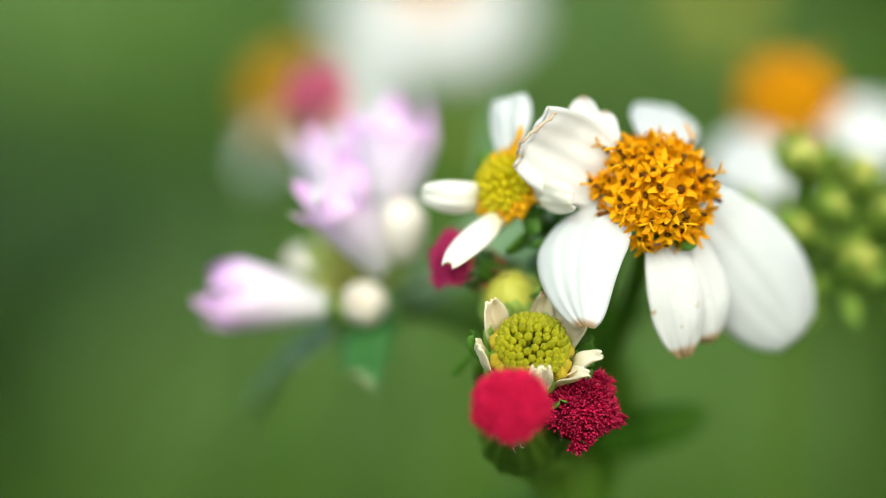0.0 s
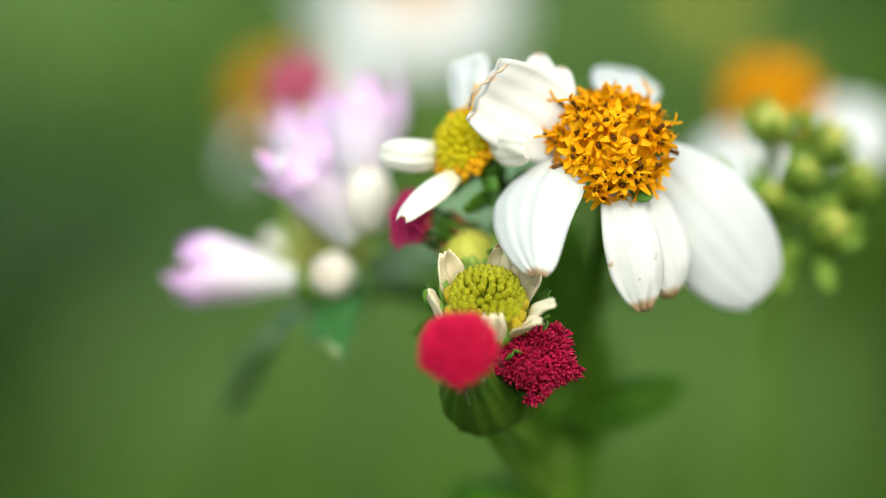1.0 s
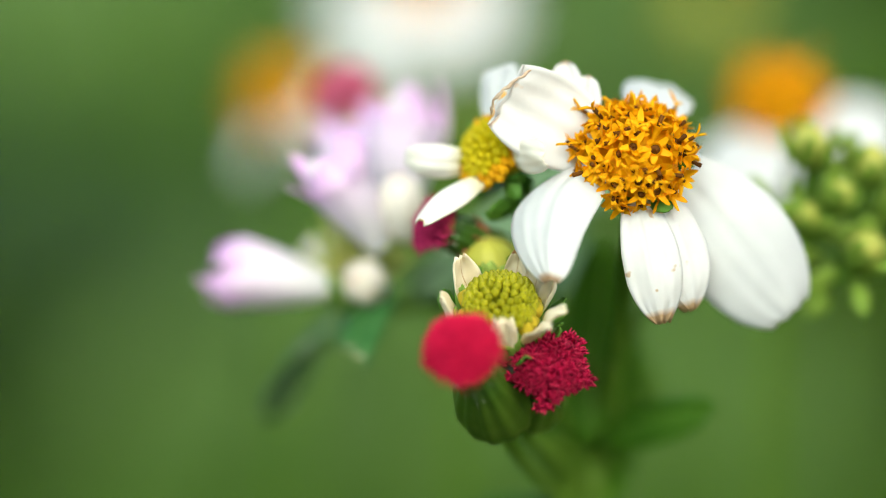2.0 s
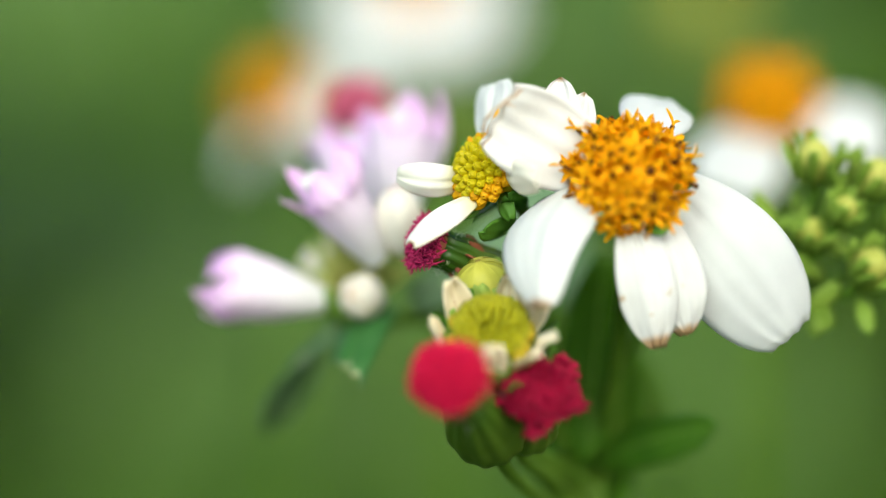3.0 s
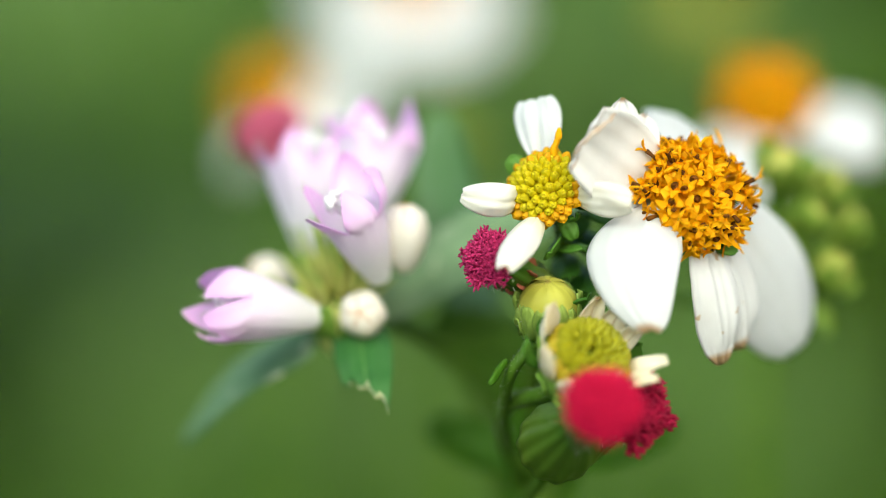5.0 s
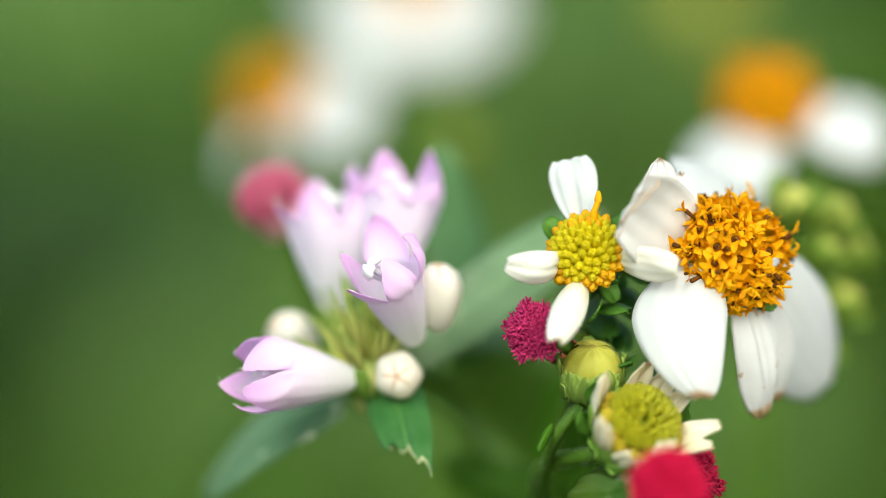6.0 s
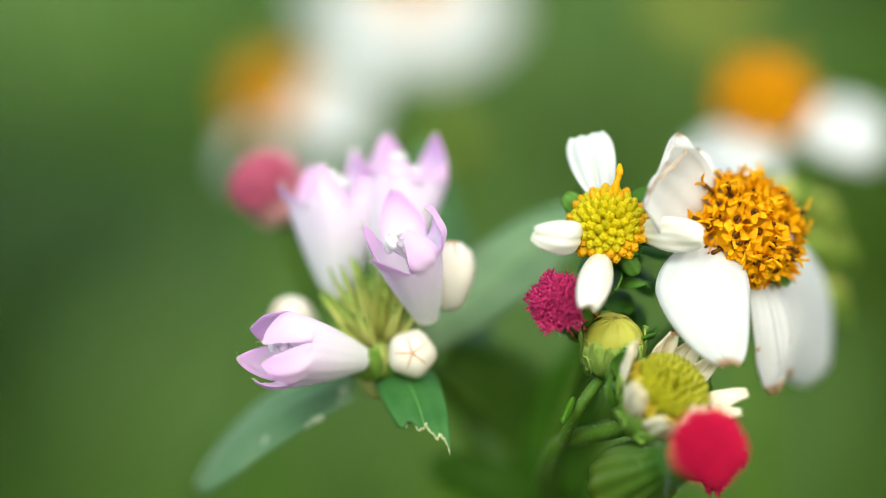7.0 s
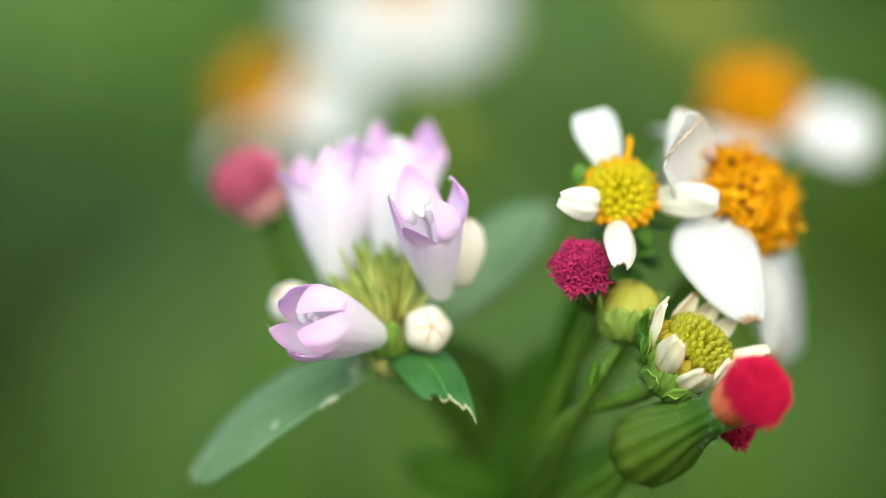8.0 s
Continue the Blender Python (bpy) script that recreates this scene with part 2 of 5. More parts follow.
def tube(bm, points, radii, seg=8, cap=True):
    """A tube along points, its radius going through radii."""
    n = len(points)
    rows = []
    ref = Vector((0.31, 0.17, 0.93))
    for i, p in enumerate(points):
        d = (points[min(i + 1, n - 1)] - points[max(i - 1, 0)]).normalized()
        x = ref.cross(d)
        x = x.normalized() if x.length > 1e-4 else Vector((1, 0, 0))
        y = d.cross(x)
        f = i / (n - 1) * (len(radii) - 1)
        a = min(int(f), len(radii) - 2) if len(radii) > 1 else 0
        r = radii[0] if len(radii) == 1 else radii[a] + (radii[a + 1] - radii[a]) * (f - a)
        rows.append([p + x * (r * math.cos(2 * math.pi * j / seg)) + y * (r * math.sin(2 * math.pi * j / seg)) for j in range(seg)])
    vs = grid_skin(bm, rows, closed=True)
    if cap:
        bm.faces.new(vs[-1])
        bm.faces.new(list(reversed(vs[0])))
    return vs


def lathe(bm, profile, seg=20, ribs=0, rib_depth=0.0, m=None):
    """A turned form of (radius, height) pairs about z, with ribs along it."""
    rows = []
    for r, h in profile:
        row = []
        for j in range(seg):
            a = 2 * math.pi * j / seg
            rr = r * (1 + rib_depth * math.cos(ribs * a))
            row.append(Vector((rr * math.cos(a), rr * math.sin(a), h)))
        rows.append([m @ p for p in row] if m else row)
    vs = grid_skin(bm, rows, closed=True)
    bm.faces.new(vs[-1])
    bm.faces.new(list(reversed(vs[0])))
    return vs


def blade(bm, root, tip, side, width, bulge=0.6, cup=0.5, claw=0.35, broad=0.6, blunt=0.3, notch=0.03, pleat=0.06,
          curl=0.0, sway=0.0, thick=0.14, face=-1, nu=16, nv=10, jag=0.0, seed=1, inward=None, roll=0.0, taper=0.0, bite=0.0, fold=0.0, shrivel=0.0, shoulder=0.8):
    """A petal or leaf with thickness: from root to tip, arched, cupped, pleated, with a notched end."""
    rnd = random.Random(seed)
    root, tip, side = Vector(root), Vector(tip), Vector(side)
    way = tip - root
    length = way.length
    d = way.normalized()
    side = (side - d * side.dot(d)).normalized()
    n = side.cross(d).normalized()
    if (n.dot(inward) < 0) if inward is not None else (n.y * face < 0):
        n = -n
    phase = rnd.uniform(0, 6)
    ends = [0.5 + 0.38 * math.sin(k * 0.85 + phase) + rnd.uniform(0, 0.12) for k in range(nv + 1)]

    def half(u):
        grow = claw + (1 - claw) * math.sin(1.5708 * min(1.0, u / broad)) ** shoulder
        if u > broad:
            grow *= math.sqrt(max(0.0, 1 - ((u - broad) / (1 - broad)) ** 2 * (1 - blunt * blunt)))
        return grow * (1 - taper * max(0.0, u - broad) / (1 - broad)) * width / 2

    def place(u, v):
        uu = u * (1 - notch * (0.5 + 0.5 * math.cos(3 * math.pi * v)) * u ** 4)
        w = half(u)
        if jag:
            w *= 1 - jag * 0.6 * (0.5 + 0.5 * math.sin(u * 26 + phase)) * min(1, u * 4)
            uu *= 1 - jag * 1.2 * ends[int((v + 1) / 2 * nv)] * u ** 8
        if bite:
            uu *= 1 - bite * ((0.5 - 0.5 * v) ** 0.8 + 0.12 * math.sin(v * 9 + 1) + 0.05 * math.sin(v * 23)) * u ** 4
        p = root + d * (length * uu) + n * (bulge * 4 * uu * (1 - uu)) + side * (w * v + sway * 4 * uu * (1 - uu))
        p = p - n * (cup * v * v * (w * 2 / width))
        p = p + n * (pleat * math.cos(v * 7.5 + phase) * min(1.0, 3 * u)) + n * (0.12 * math.sin(u * 9 + v * 3 + phase) * u)
        if fold:
            p = p - n * (fold * math.exp(-(v / 0.16) ** 2) * (1 - u) ** 0.6 * min(1.0, 6 * u))
        if shrivel:
            s = max(0.0, u - 0.62) / 0.38
            p = p + n * (shrivel * s * s * (math.sin(v * 9 + u * 21 + phase) + 0.5 * math.sin(v * 19 + phase))) - side * (0.35 * w * v * s * s)
        if curl:
            p = p + n * (curl * max(0, u - 0.72) ** 2 * 12) - d * (abs(curl) * max(0, u - 0.8) ** 2 * 10)
        return p, n

    top = [[place(i / nu, 2 * j / nv - 1) for j in range(nv + 1)] for i in range(nu + 1)]
    a = grid_skin(bm, [[p + q * (thick / 2) for p, q in r] for r in top])
    b = grid_skin(bm, [[p - q * (thick / 2) for p, q in reversed(r)] for r in top])
    if roll:
        lip = [p + q * roll * 0.5 for p, q in top[nu]]
        tube(bm, lip, [roll * 0.4, roll, roll * 0.7, roll * 1.1, roll * 0.5], 8)
    for i in range(nu):
        for one, two in (((a[i][0], a[i + 1][0]), (b[i + 1][nv], b[i][nv])), ((a[i + 1][nv], a[i][nv]), (b[i][0], b[i + 1][0]))):
            f = bm.faces.new((*one, *two))
            uv_set(bm, f, [(i / nu, 0.01)] * 4)
    for i in (0, nu):
        for j in range(nv):
            q = (a[i][j], a[i][j + 1], b[i][nv - j - 1], b[i][nv - j])
            f = bm.faces.new(q if i else tuple(reversed(q)))
            uv_set(bm, f, [(i / nu, j / nv)] * 4)
    return [p for p, _ in top[nu]], [r[0][0] for r in top]


SHIFT = {}


def thing(name, base, label, category, group="", place=None):
    """A top-level thing, its Empty at the base point of the bunch's space."""
    ob = tagged(new(name), label, category, group)
    ob.empty_display_size = 0.01
    SHIFT[name] = Vector(base)
    ob["base"] = list(base)
    ob.matrix_world = (place or HOME) @ Matrix.Translation(Vector(base) * MM)
    return ob


def root_of(ob):
    while ob.parent:
        ob = ob.parent
    return ob


def skin(bm, name, material, shift=None):
    bmesh.ops.recalc_face_normals(bm, faces=bm.faces)
    if shift is not None:
        bmesh.ops.translate(bm, verts=bm.verts, vec=-shift)
    bmesh.ops.scale(bm, verts=bm.verts, vec=(MM, MM, MM))
    me = bpy.data.meshes.new(name)
    bm.to_mesh(me)
    bm.free()
    for f in me.polygons:
        f.use_smooth = True
    for mat in material if isinstance(material, (list, tuple)) else [material]:
        me.materials.append(mat)
    return me


def part(name, bm, material, parent, label=""):
    """One mesh under a thing or a part, given in the bunch's space."""
    shift = Vector(root_of(parent)["base"])
    ob = new(name, skin(bm, name, material, shift))
    ob.parent = parent
    if label:
        ob["label"] = label
    return ob


def piece(name, mesh, m, parent):
    """A repeated piece on a shared mesh, at a pose in the bunch's space in millimetres."""
    shift = Vector(root_of(parent)["base"])
    ob = new(name, mesh)
    ob.parent = parent
    loc, rot, sca = m.decompose()
    ob.matrix_basis = Matrix.LocRotScale((loc - shift) * MM, rot, sca)
    return ob


def dome_places(count, spread, radius, squash=1.0, jitter=0.0, seed=3):
    """Places and outward axes on a dome about z, in a sunflower spiral out to the spread angle."""
    rnd = random.Random(seed)
    out = []
    for k in range(count):
        t = (k + 0.5) / count
        th = spread * math.sqrt(t) + rnd.uniform(-jitter, jitter) * 0.5
        ph = k * 2.39996 + rnd.uniform(-jitter, jitter)
        n = Vector((math.sin(th) * math.cos(ph), math.sin(th) * math.sin(ph), math.cos(th)))
        out.append((Vector((n.x * radius, n.y * radius, n.z * radius * squash)), n, t))
    return out


# ---- floret meshes, shared by many pieces ----
def open_floret_mesh(seed):
    """An open disc floret: a bell with five recurved teeth, a throat plugged dark for its inner shade, an anther
    column, and two curled stigma arms.
    """
    rnd = random.Random(seed)
    bm = bmesh.new()
    bell = [(0.17, -0.95), (0.20, -0.35), (0.30, 0.0), (0.40, 0.26)]
    grid_skin(bm, [[V(r * math.cos(2 * math.pi * j / 10), r * math.sin(2 * math.pi * j / 10), h) for j in range(10)] for r, h in bell], closed=True)
    grid_skin(bm, [[V(r * 0.86 * math.cos(2 * math.pi * j / 10), -r * 0.86 * math.sin(2 * math.pi * j / 10), h) for j in range(10)] for r, h in bell[2:]], closed=True)
    for k in range(5):
        a = 2 * math.pi * k / 5 + rnd.uniform(-0.15, 0.15)
        r = Vector((math.cos(a), math.sin(a), 0))
        s = Vector((-math.sin(a), math.cos(a), 0))
        out, lift = rnd.uniform(0.28, 0.72), rnd.uniform(0.05, 0.75)
        rows = []
        for i in range(5):
            u = i / 4
            c = r * (0.37 + out * math.sin(u * 1.7)) + V(0, 0, 0.24 + lift * u - 0.34 * max(0.0, u - 0.45) ** 1.5)
            w = 0.21 * (1 - u ** 1.4) + 0.008
            rows.append([c - s * w, c - V(0, 0, 0.04) + r * 0.02, c + s * w])
        grid_skin(bm, rows)
        grid_skin(bm, [[p - V(0, 0, 0.06) for p in reversed(q)] for q in rows])
    first = len(bm.faces)
    # dark disc across the throat stands for the shade inside the bell
    lathe(bm, [(0.30, 0.05), (0.26, 0.09), (0.05, 0.12)], 8)
    tall = rnd.uniform(0.22, 0.40) if seed % 3 else rnd.uniform(0.8, 1.15)
    lean = V(rnd.uniform(-0.12, 0.12), rnd.uniform(-0.12, 0.12), 0)
    tube(bm, [V(0, 0, 0.0), V(0, 0, 0.3) + lean * 0.5, V(0, 0, tall) + lean], [0.11, 0.12, 0.15 if tall > 0.7 else 0.07], 7)
    bm.faces.ensure_lookup_table()
    for f in bm.faces[first:]:
        f.material_index = 1
    if seed in (2, 6):
        top = V(0, 0, tall) + lean
        b, reach = rnd.uniform(0, 6.28), rnd.uniform(0.65, 1.0)
        for sgn in (-1, 1):
            side = Vector((math.cos(b + 0.5 * sgn), math.sin(b + 0.5 * sgn), 0)) * sgn
            hook = rnd.uniform(-0.5, 0.5)
            line = smooth_line([top - V(0, 0, 0.2), top + side * 0.10 * reach + V(0, 0, 0.30 * reach), top + side * 0.36 * reach + V(0, 0, 0.66 * reach),
                                top + side * 0.70 * reach + V(0, 0, (0.85 + 0.3 * hook) * reach), top + side * (0.95 + 0.2 * hook) * reach + V(0, 0, (0.8 + hook) * reach)], 8)
            tube(bm, line, [0.05, 0.07, 0.10, 0.085, 0.012], 5)
            for i, p in enumerate(line[3:8]):
                for out in (-1, 1):
                    d = (side.cross(V(0, 0, 1)) * out + V(0, 0, 0.6)).normalized()
                    tube(bm, [p + d * 0.05, p + d * 0.15 + side * 0.06], [0.035, 0.006], 3, cap=False)
    return skin(bm, "floret", [orange_floret, anther_and_throat_shade])


def closed_floret_mesh(name, material, length=1.5, r=0.33, tall=1.0):
    """A closed floret: a little club with a five-sided pointed top."""
    bm = bmesh.new()
    lathe(bm, [(r * 0.45, -length), (r * 0.7, -0.55), (r * 0.97, -0.12), (r, 0.06 * tall), (r * 0.88, 0.22 * tall), (r * 0.66, 0.36 * tall), (r * 0.46, 0.43 * tall), (r * 0.34, 0.50 * tall), (r * 0.16, 0.46 * tall), (r * 0.05, 0.36 * tall)],
          20, 5, 0.10)
    return skin(bm, name, material)


def strand_mesh(name, material, seed, length=2.6, r=0.13, star=0.3):
    """A thin tassel floret: a slender tube that opens in a small star, with a style."""
    rnd = random.Random(seed)
    bm = bmesh.new()
    tube(bm, [V(0, 0, -length), V(0, 0, -0.7), V(0, 0, -0.15), V(0, 0, 0)], [r * 0.5, r * 0.7, r * 1.1, r * 1.3], 5)
    for k in range(5):
        a = 2 * math.pi * k / 5 + rnd.uniform(-0.3, 0.3)
        d = Vector((math.cos(a), math.sin(a), 0))
        tube(bm, [d * r * 0.8, d * (r + star * 0.5) + V(0, 0, 0.16), d * (r + star * rnd.uniform(0.5, 1)) + V(0, 0, rnd.uniform(0.1, 0.42))], [r * 0.62, r * 0.5, r * 0.12], 4)
    return skin(bm, name, material)


OPEN = [open_floret_mesh(s) for s in range(1, 8)]
LIME = closed_floret_mesh("floret", lime_floret)
AMBER = closed_floret_mesh("floret", amber_floret, 1.6, 0.37, 1.15)


def pointed_floret_mesh(material, length, r):
    """A closed floret whose five valves meet in a raised point."""
    bm = bmesh.new()
    lathe(bm, [(r * 0.5, -length), (r * 0.8, -0.9), (r, -0.25), (r * 0.98, 0.0), (r * 0.7, 0.26), (r * 0.42, 0.36), (r * 0.3, 0.52), (r * 0.05, 0.6)], 15, 5, 0.08)
    return skin(bm, "floret", material)


OLIVE = pointed_floret_mesh(olive_floret, 3.0, 0.47)
YELLOW = pointed_floret_mesh(yellow_floret, 2.3, 0.55)
CRIMSON = [strand_mesh("floret", crimson_floret, s, r=0.10, star=0.42) for s in (1, 2, 3, 14)]
MAROON = [strand_mesh("floret", maroon_floret, s, r=0.19, star=0.18) for s in (4, 5, 6)]
MAGENTA = [strand_mesh("floret", magenta_floret, s, length=2.0, r=0.13, star=0.40) for s in (7, 8, 9)]
ROSE = [strand_mesh("floret", rose_floret, s, star=0.2) for s in (10, 11)]


def hairs(bm, points, length, count, seed=5, r=0.011, under=None):
    """Short white hairs that stand off a stem line; points are (centre, radius) pairs."""
    rnd = random.Random(seed)
    for _ in range(count):
        c, rad = points[rnd.randrange(len(points))]
        d = Vector((rnd.gauss(0, 1), rnd.gauss(0, 1), rnd.gauss(0, 1))).normalized()
        if under is not None:
            d = (d - under * max(0.0, d.dot(under) + 0.1)).normalized()
        p = c + d * rad * 0.9
        tube(bm, [p, p + d * length * rnd.uniform(0.5, 1) + V(0, 0, 0.1 * length)], [r, r * 0.3], 3, cap=False)


def stem(parent, points, radii, label="", steps=28, fuzz=0, name="stem"):
    bm = bmesh.new()
    line = smooth_line(points, steps)
    tube(bm, line, radii, 9)
    ob = part(name, bm, stem_green, parent, label)
    if fuzz:
        bm = bmesh.new()
        near = line[: int(len(line) * 0.6)]
        hairs(bm, [(p, radii[0]) for p in near], 0.32, fuzz * 2)
        fz = part("hair", bm, hair_white, ob, "short white hairs")
        fz["kind"] = "stuff"
    return ob


# ---- shape of the bunch ----
JOINT = V(9.3, 22.5, -17.5)
DOWN = V(0, math.sin(radians(PITCH)), -math.cos(radians(PITCH)))
FOOT = JOINT + DOWN * 300.0


def foot(dx, dy):
    return FOOT + V(dx, dy, 0)


def bracts(parent, centre, axis, r, length, count, seed, width=1.1, droop=0.3, material=None, hug=None):
    rnd = random.Random(seed)
    m = axis_frame(centre, axis)
    for k in range(count):
        a = 2 * math.pi * (k + rnd.uniform(-0.2, 0.2)) / count
        d = m.to_3x3() @ Vector((math.cos(a), math.sin(a), 0))
        s = m.to_3x3() @ Vector((-math.sin(a), math.cos(a), 0))
        ax = Vector(axis).normalized()
        root = Vector(centre) + d * r * 0.8
        reach = d * length * rnd.uniform(0.7, 1.1) + ax * length * rnd.uniform(-droop, 0.45)
        if hug is not None:
            root = Vector(centre) + d * r
            reach = d * length * (hug + rnd.uniform(-0.12, 0.12)) + ax * length * rnd.uniform(0.8, 1.1)
        bm = bmesh.new()
        blade(bm, root, root + reach, s, width * rnd.uniform(0.85, 1.2),
              0.25, 0.35, 0.6, 0.5, 0.4, 0.0, 0.02, thick=0.12, nu=8, nv=6, seed=seed + k)
        part("bract", bm, material or leaf_green, parent)


# ---- the white daisies' plant ----
def daisy_plant():
    plant = thing("daisy_plant", foot(0, 0), "hairy green wild daisy stalk with white flowers and yellow discs", "flower")

    # the large open flower
    axis = V(0.06, -0.86, 0.5).normalized()
    centre = V(13.0, 0.6, 8.2)
    base = centre - axis * 1.3
    bm = bmesh.new()
    lathe(bm, [(0.3, -1.0), (2.4, -0.8), (3.2, -0.2), (3.4, 0.2), (3.1, 1.2), (2.3, 1.9), (1.1, 2.35), (0.1, 2.45)], 24, m=axis_frame(base, axis))
    head = part("flower_head", bm, orange_floret, plant, "large open white daisy with orange florets and brown anthers")
    m = axis_frame(base, axis)
    rnd = random.Random(11)
    for k, (p, n, t) in enumerate(dome_places(88, radians(84), 3.45, 0.76, 0.2)):
        if (n - V(0.42, 0.0, 0.9)).length < 0.2 and k % 3:
            continue
        lean = Vector((rnd.uniform(-1, 1), rnd.uniform(-1, 1), rnd.uniform(-1, 1))) * 0.42
        fm = m @ axis_frame(p + n * rnd.uniform(0.6, 0.85), n + lean, rnd.uniform(0, 360))
        fm = fm @ Matrix.Scale(rnd.uniform(1.0, 1.32), 4)
        piece("floret", OPEN[rnd.randrange(len(OPEN))], fm, head)
    big = [
        ("petal", (9.5, 1.2, 7.2), (7.6, -4.8, -1.8), (6.4, -2.9, 0.2), 7.0, ended_petal, dict(bulge=1.5, cup=1.2, broad=0.42, blunt=0.2, claw=0.2, shoulder=0.5, notch=0.0, sway=-1.2, pleat=0.06, fold=0.3, nu=24, nv=18, taper=0.18)),
        ("petal", (13.5, 0.1, 4.5), (15.6, 0.9, -4.7), (1.0, 0.25, 0.1), 4.4, tipped_petal, dict(bulge=1.0, cup=0.6, broad=0.5, blunt=0.42, claw=0.5, notch=0.012, jag=0.02, nu=24, nv=20, pleat=0.12, fold=0.35, shrivel=0.24)),
        ("petal", (15.1, 1.1, 4.7), (17.7, 2.2, -3.6), (1.0, 0.35, 0.2), 4.6, tipped_petal, dict(bulge=0.9, cup=0.6, broad=0.5, blunt=0.34, claw=0.5, notch=0.01, jag=0.02, nu=22, nv=18, pleat=0.1, fold=0.25, shrivel=0.12)),
        ("petal", (15.7, 3.7, 7.4), (25.1, 7.2, -3.4), (0.75, 0.25, 0.66), 9.0, white_petal, dict(bulge=1.1, cup=1.3, broad=0.55, blunt=0.42, claw=0.35, notch=0.012, pleat=0.08, fold=0.3, nu=22, nv=18)),
        ("petal", (10.5, 2.5, 8.2), (3.4, -1.3, 12), (0.72, 0.1, 0.8), 6.8, aged_petal, dict(bulge=-0.5, cup=-0.5, broad=0.55, blunt=0.75, claw=0.5, curl=-0.5, notch=0.03, pleat=0.05, roll=0.20, nv=14)),
        ("petal", (7.9, 3.2, 8.4), (7.6, 2.7, 15.0), (1.0, -0.1, 0.0), 3.5, aged_petal, dict(bulge=0.3, cup=-0.3, broad=0.42, blunt=0.06, claw=0.75, notch=0.0, pleat=0.05, taper=0.1)),
        ("petal", (8.6, 2.8, 8.2), (9.5, 2.6, 14.0), (1.0, -0.1, -0.2), 2.8, aged_petal, dict(bulge=0.3, cup=-0.3, broad=0.5, blunt=0.10, claw=0.75, notch=0.02, pleat=0.05, jag=0.04, taper=0.1)),
        ("petal", (13.7, 4.3, 11), (14.7, 11.4, 14.1), (1.0, 0.0, -0.35), 5.6, white_petal, dict(bulge=0.8, cup=0.6, broad=0.55, blunt=0.45)),
    ]
    for k, (nm, r, t, s, w, mat, kw) in enumerate(big):
        bm = bmesh.new()
        blade(bm, r, t, s, w, seed=20 + k, **kw)
        part(nm, bm, mat, head, "creased petal with a browned edge" if mat is not white_petal else "")
    bm = bmesh.new()
    line = smooth_line([(5.4, -1.8, 13.7), (4.5, -2.3, 13), (3.4, -2.3, 12.1), (2.7, -1.9, 11.3), (2.5, -1, 10.4)], 26)
    line = [p + V(0.05 * math.sin(k * 1.9), 0.08 * math.cos(k * 2.7), 0.07 * math.sin(k * 1.1)) for k, p in enumerate(line)]
    tube(bm, line, [0.04, 0.14, 0.07, 0.17, 0.09, 0.16, 0.08, 0.14, 0.04], 7)
    part("rolled_edge", bm, dried_edge, head, "brown dried rolled petal edge")
    bracts(head, base - axis * 0.7, axis, 3.2, 2.6, 7, 70, 1.5, 0.5, material=sepal_green)
    stem(plant, [base - axis * 0.8, base - axis * 4 + V(0, 0, -2.5), V(11.6, 15.0, -5.0), JOINT + V(0.6, -1, 3), JOINT], [0.75, 0.7, 0.85], fuzz=120)

    # the small open flower
    axis = V(-0.56, -0.74, 0.36).normalized()
    centre = V(1.5, 2.7, 8.55)
    base = centre - axis * 1.6
    m = axis_frame(base, axis)
    bm = bmesh.new()
    lathe(bm, [(0.3, -2.2), (1.4, -1.7), (1.9, -0.6), (2.1, 0.3), (1.8, 1.0), (1.1, 1.5), (0.1, 1.7)], 20, m=m)
    head = part("flower_head", bm, lime_floret, plant, "small white daisy with a yellow-green disc of closed florets")
    rnd = random.Random(12)
    for k, (p, n, t) in enumerate(dome_places(92, radians(86), 1.95, 0.8, 0.03)):
        mesh = AMBER if t > (0.55 if p.y < 0.2 else 0.8) else LIME
        fm = m @ axis_frame(p + n * (0.6 if t > 0.8 else 0.45), n + V(0, 0, 0.35), rnd.uniform(0, 360)) @ Matrix.Scale(rnd.uniform(1.12, 1.27) * (1.15 if t > 0.72 and p.y < -0.8 and k % 2 else 1.0), 4)
        piece("floret", mesh, fm, head)
    for a in (62, 84, 100, 122):
        p = Vector((1.75 * math.cos(radians(a)), 1.75 * math.sin(radians(a)), 1.5))
        piece("floret", AMBER, m @ axis_frame(p * 1.1, (p.x, p.y, 1.2)) @ Matrix.Scale(0.8, 4), head)
    bm = bmesh.new()
    top = m @ V(0.5, 1.9, 1.0)
    tube(bm, smooth_line([top, top + axis * 0.4 + V(0.1, 0, 0.8), top + V(0.2, -0.2, 1.7), top + V(0.35, 0, 2.5)], 10), [0.3, 0.34, 0.22, 0.3, 0.1], 8)
    part("floret", bm, orange_floret, head, "tall orange floret")
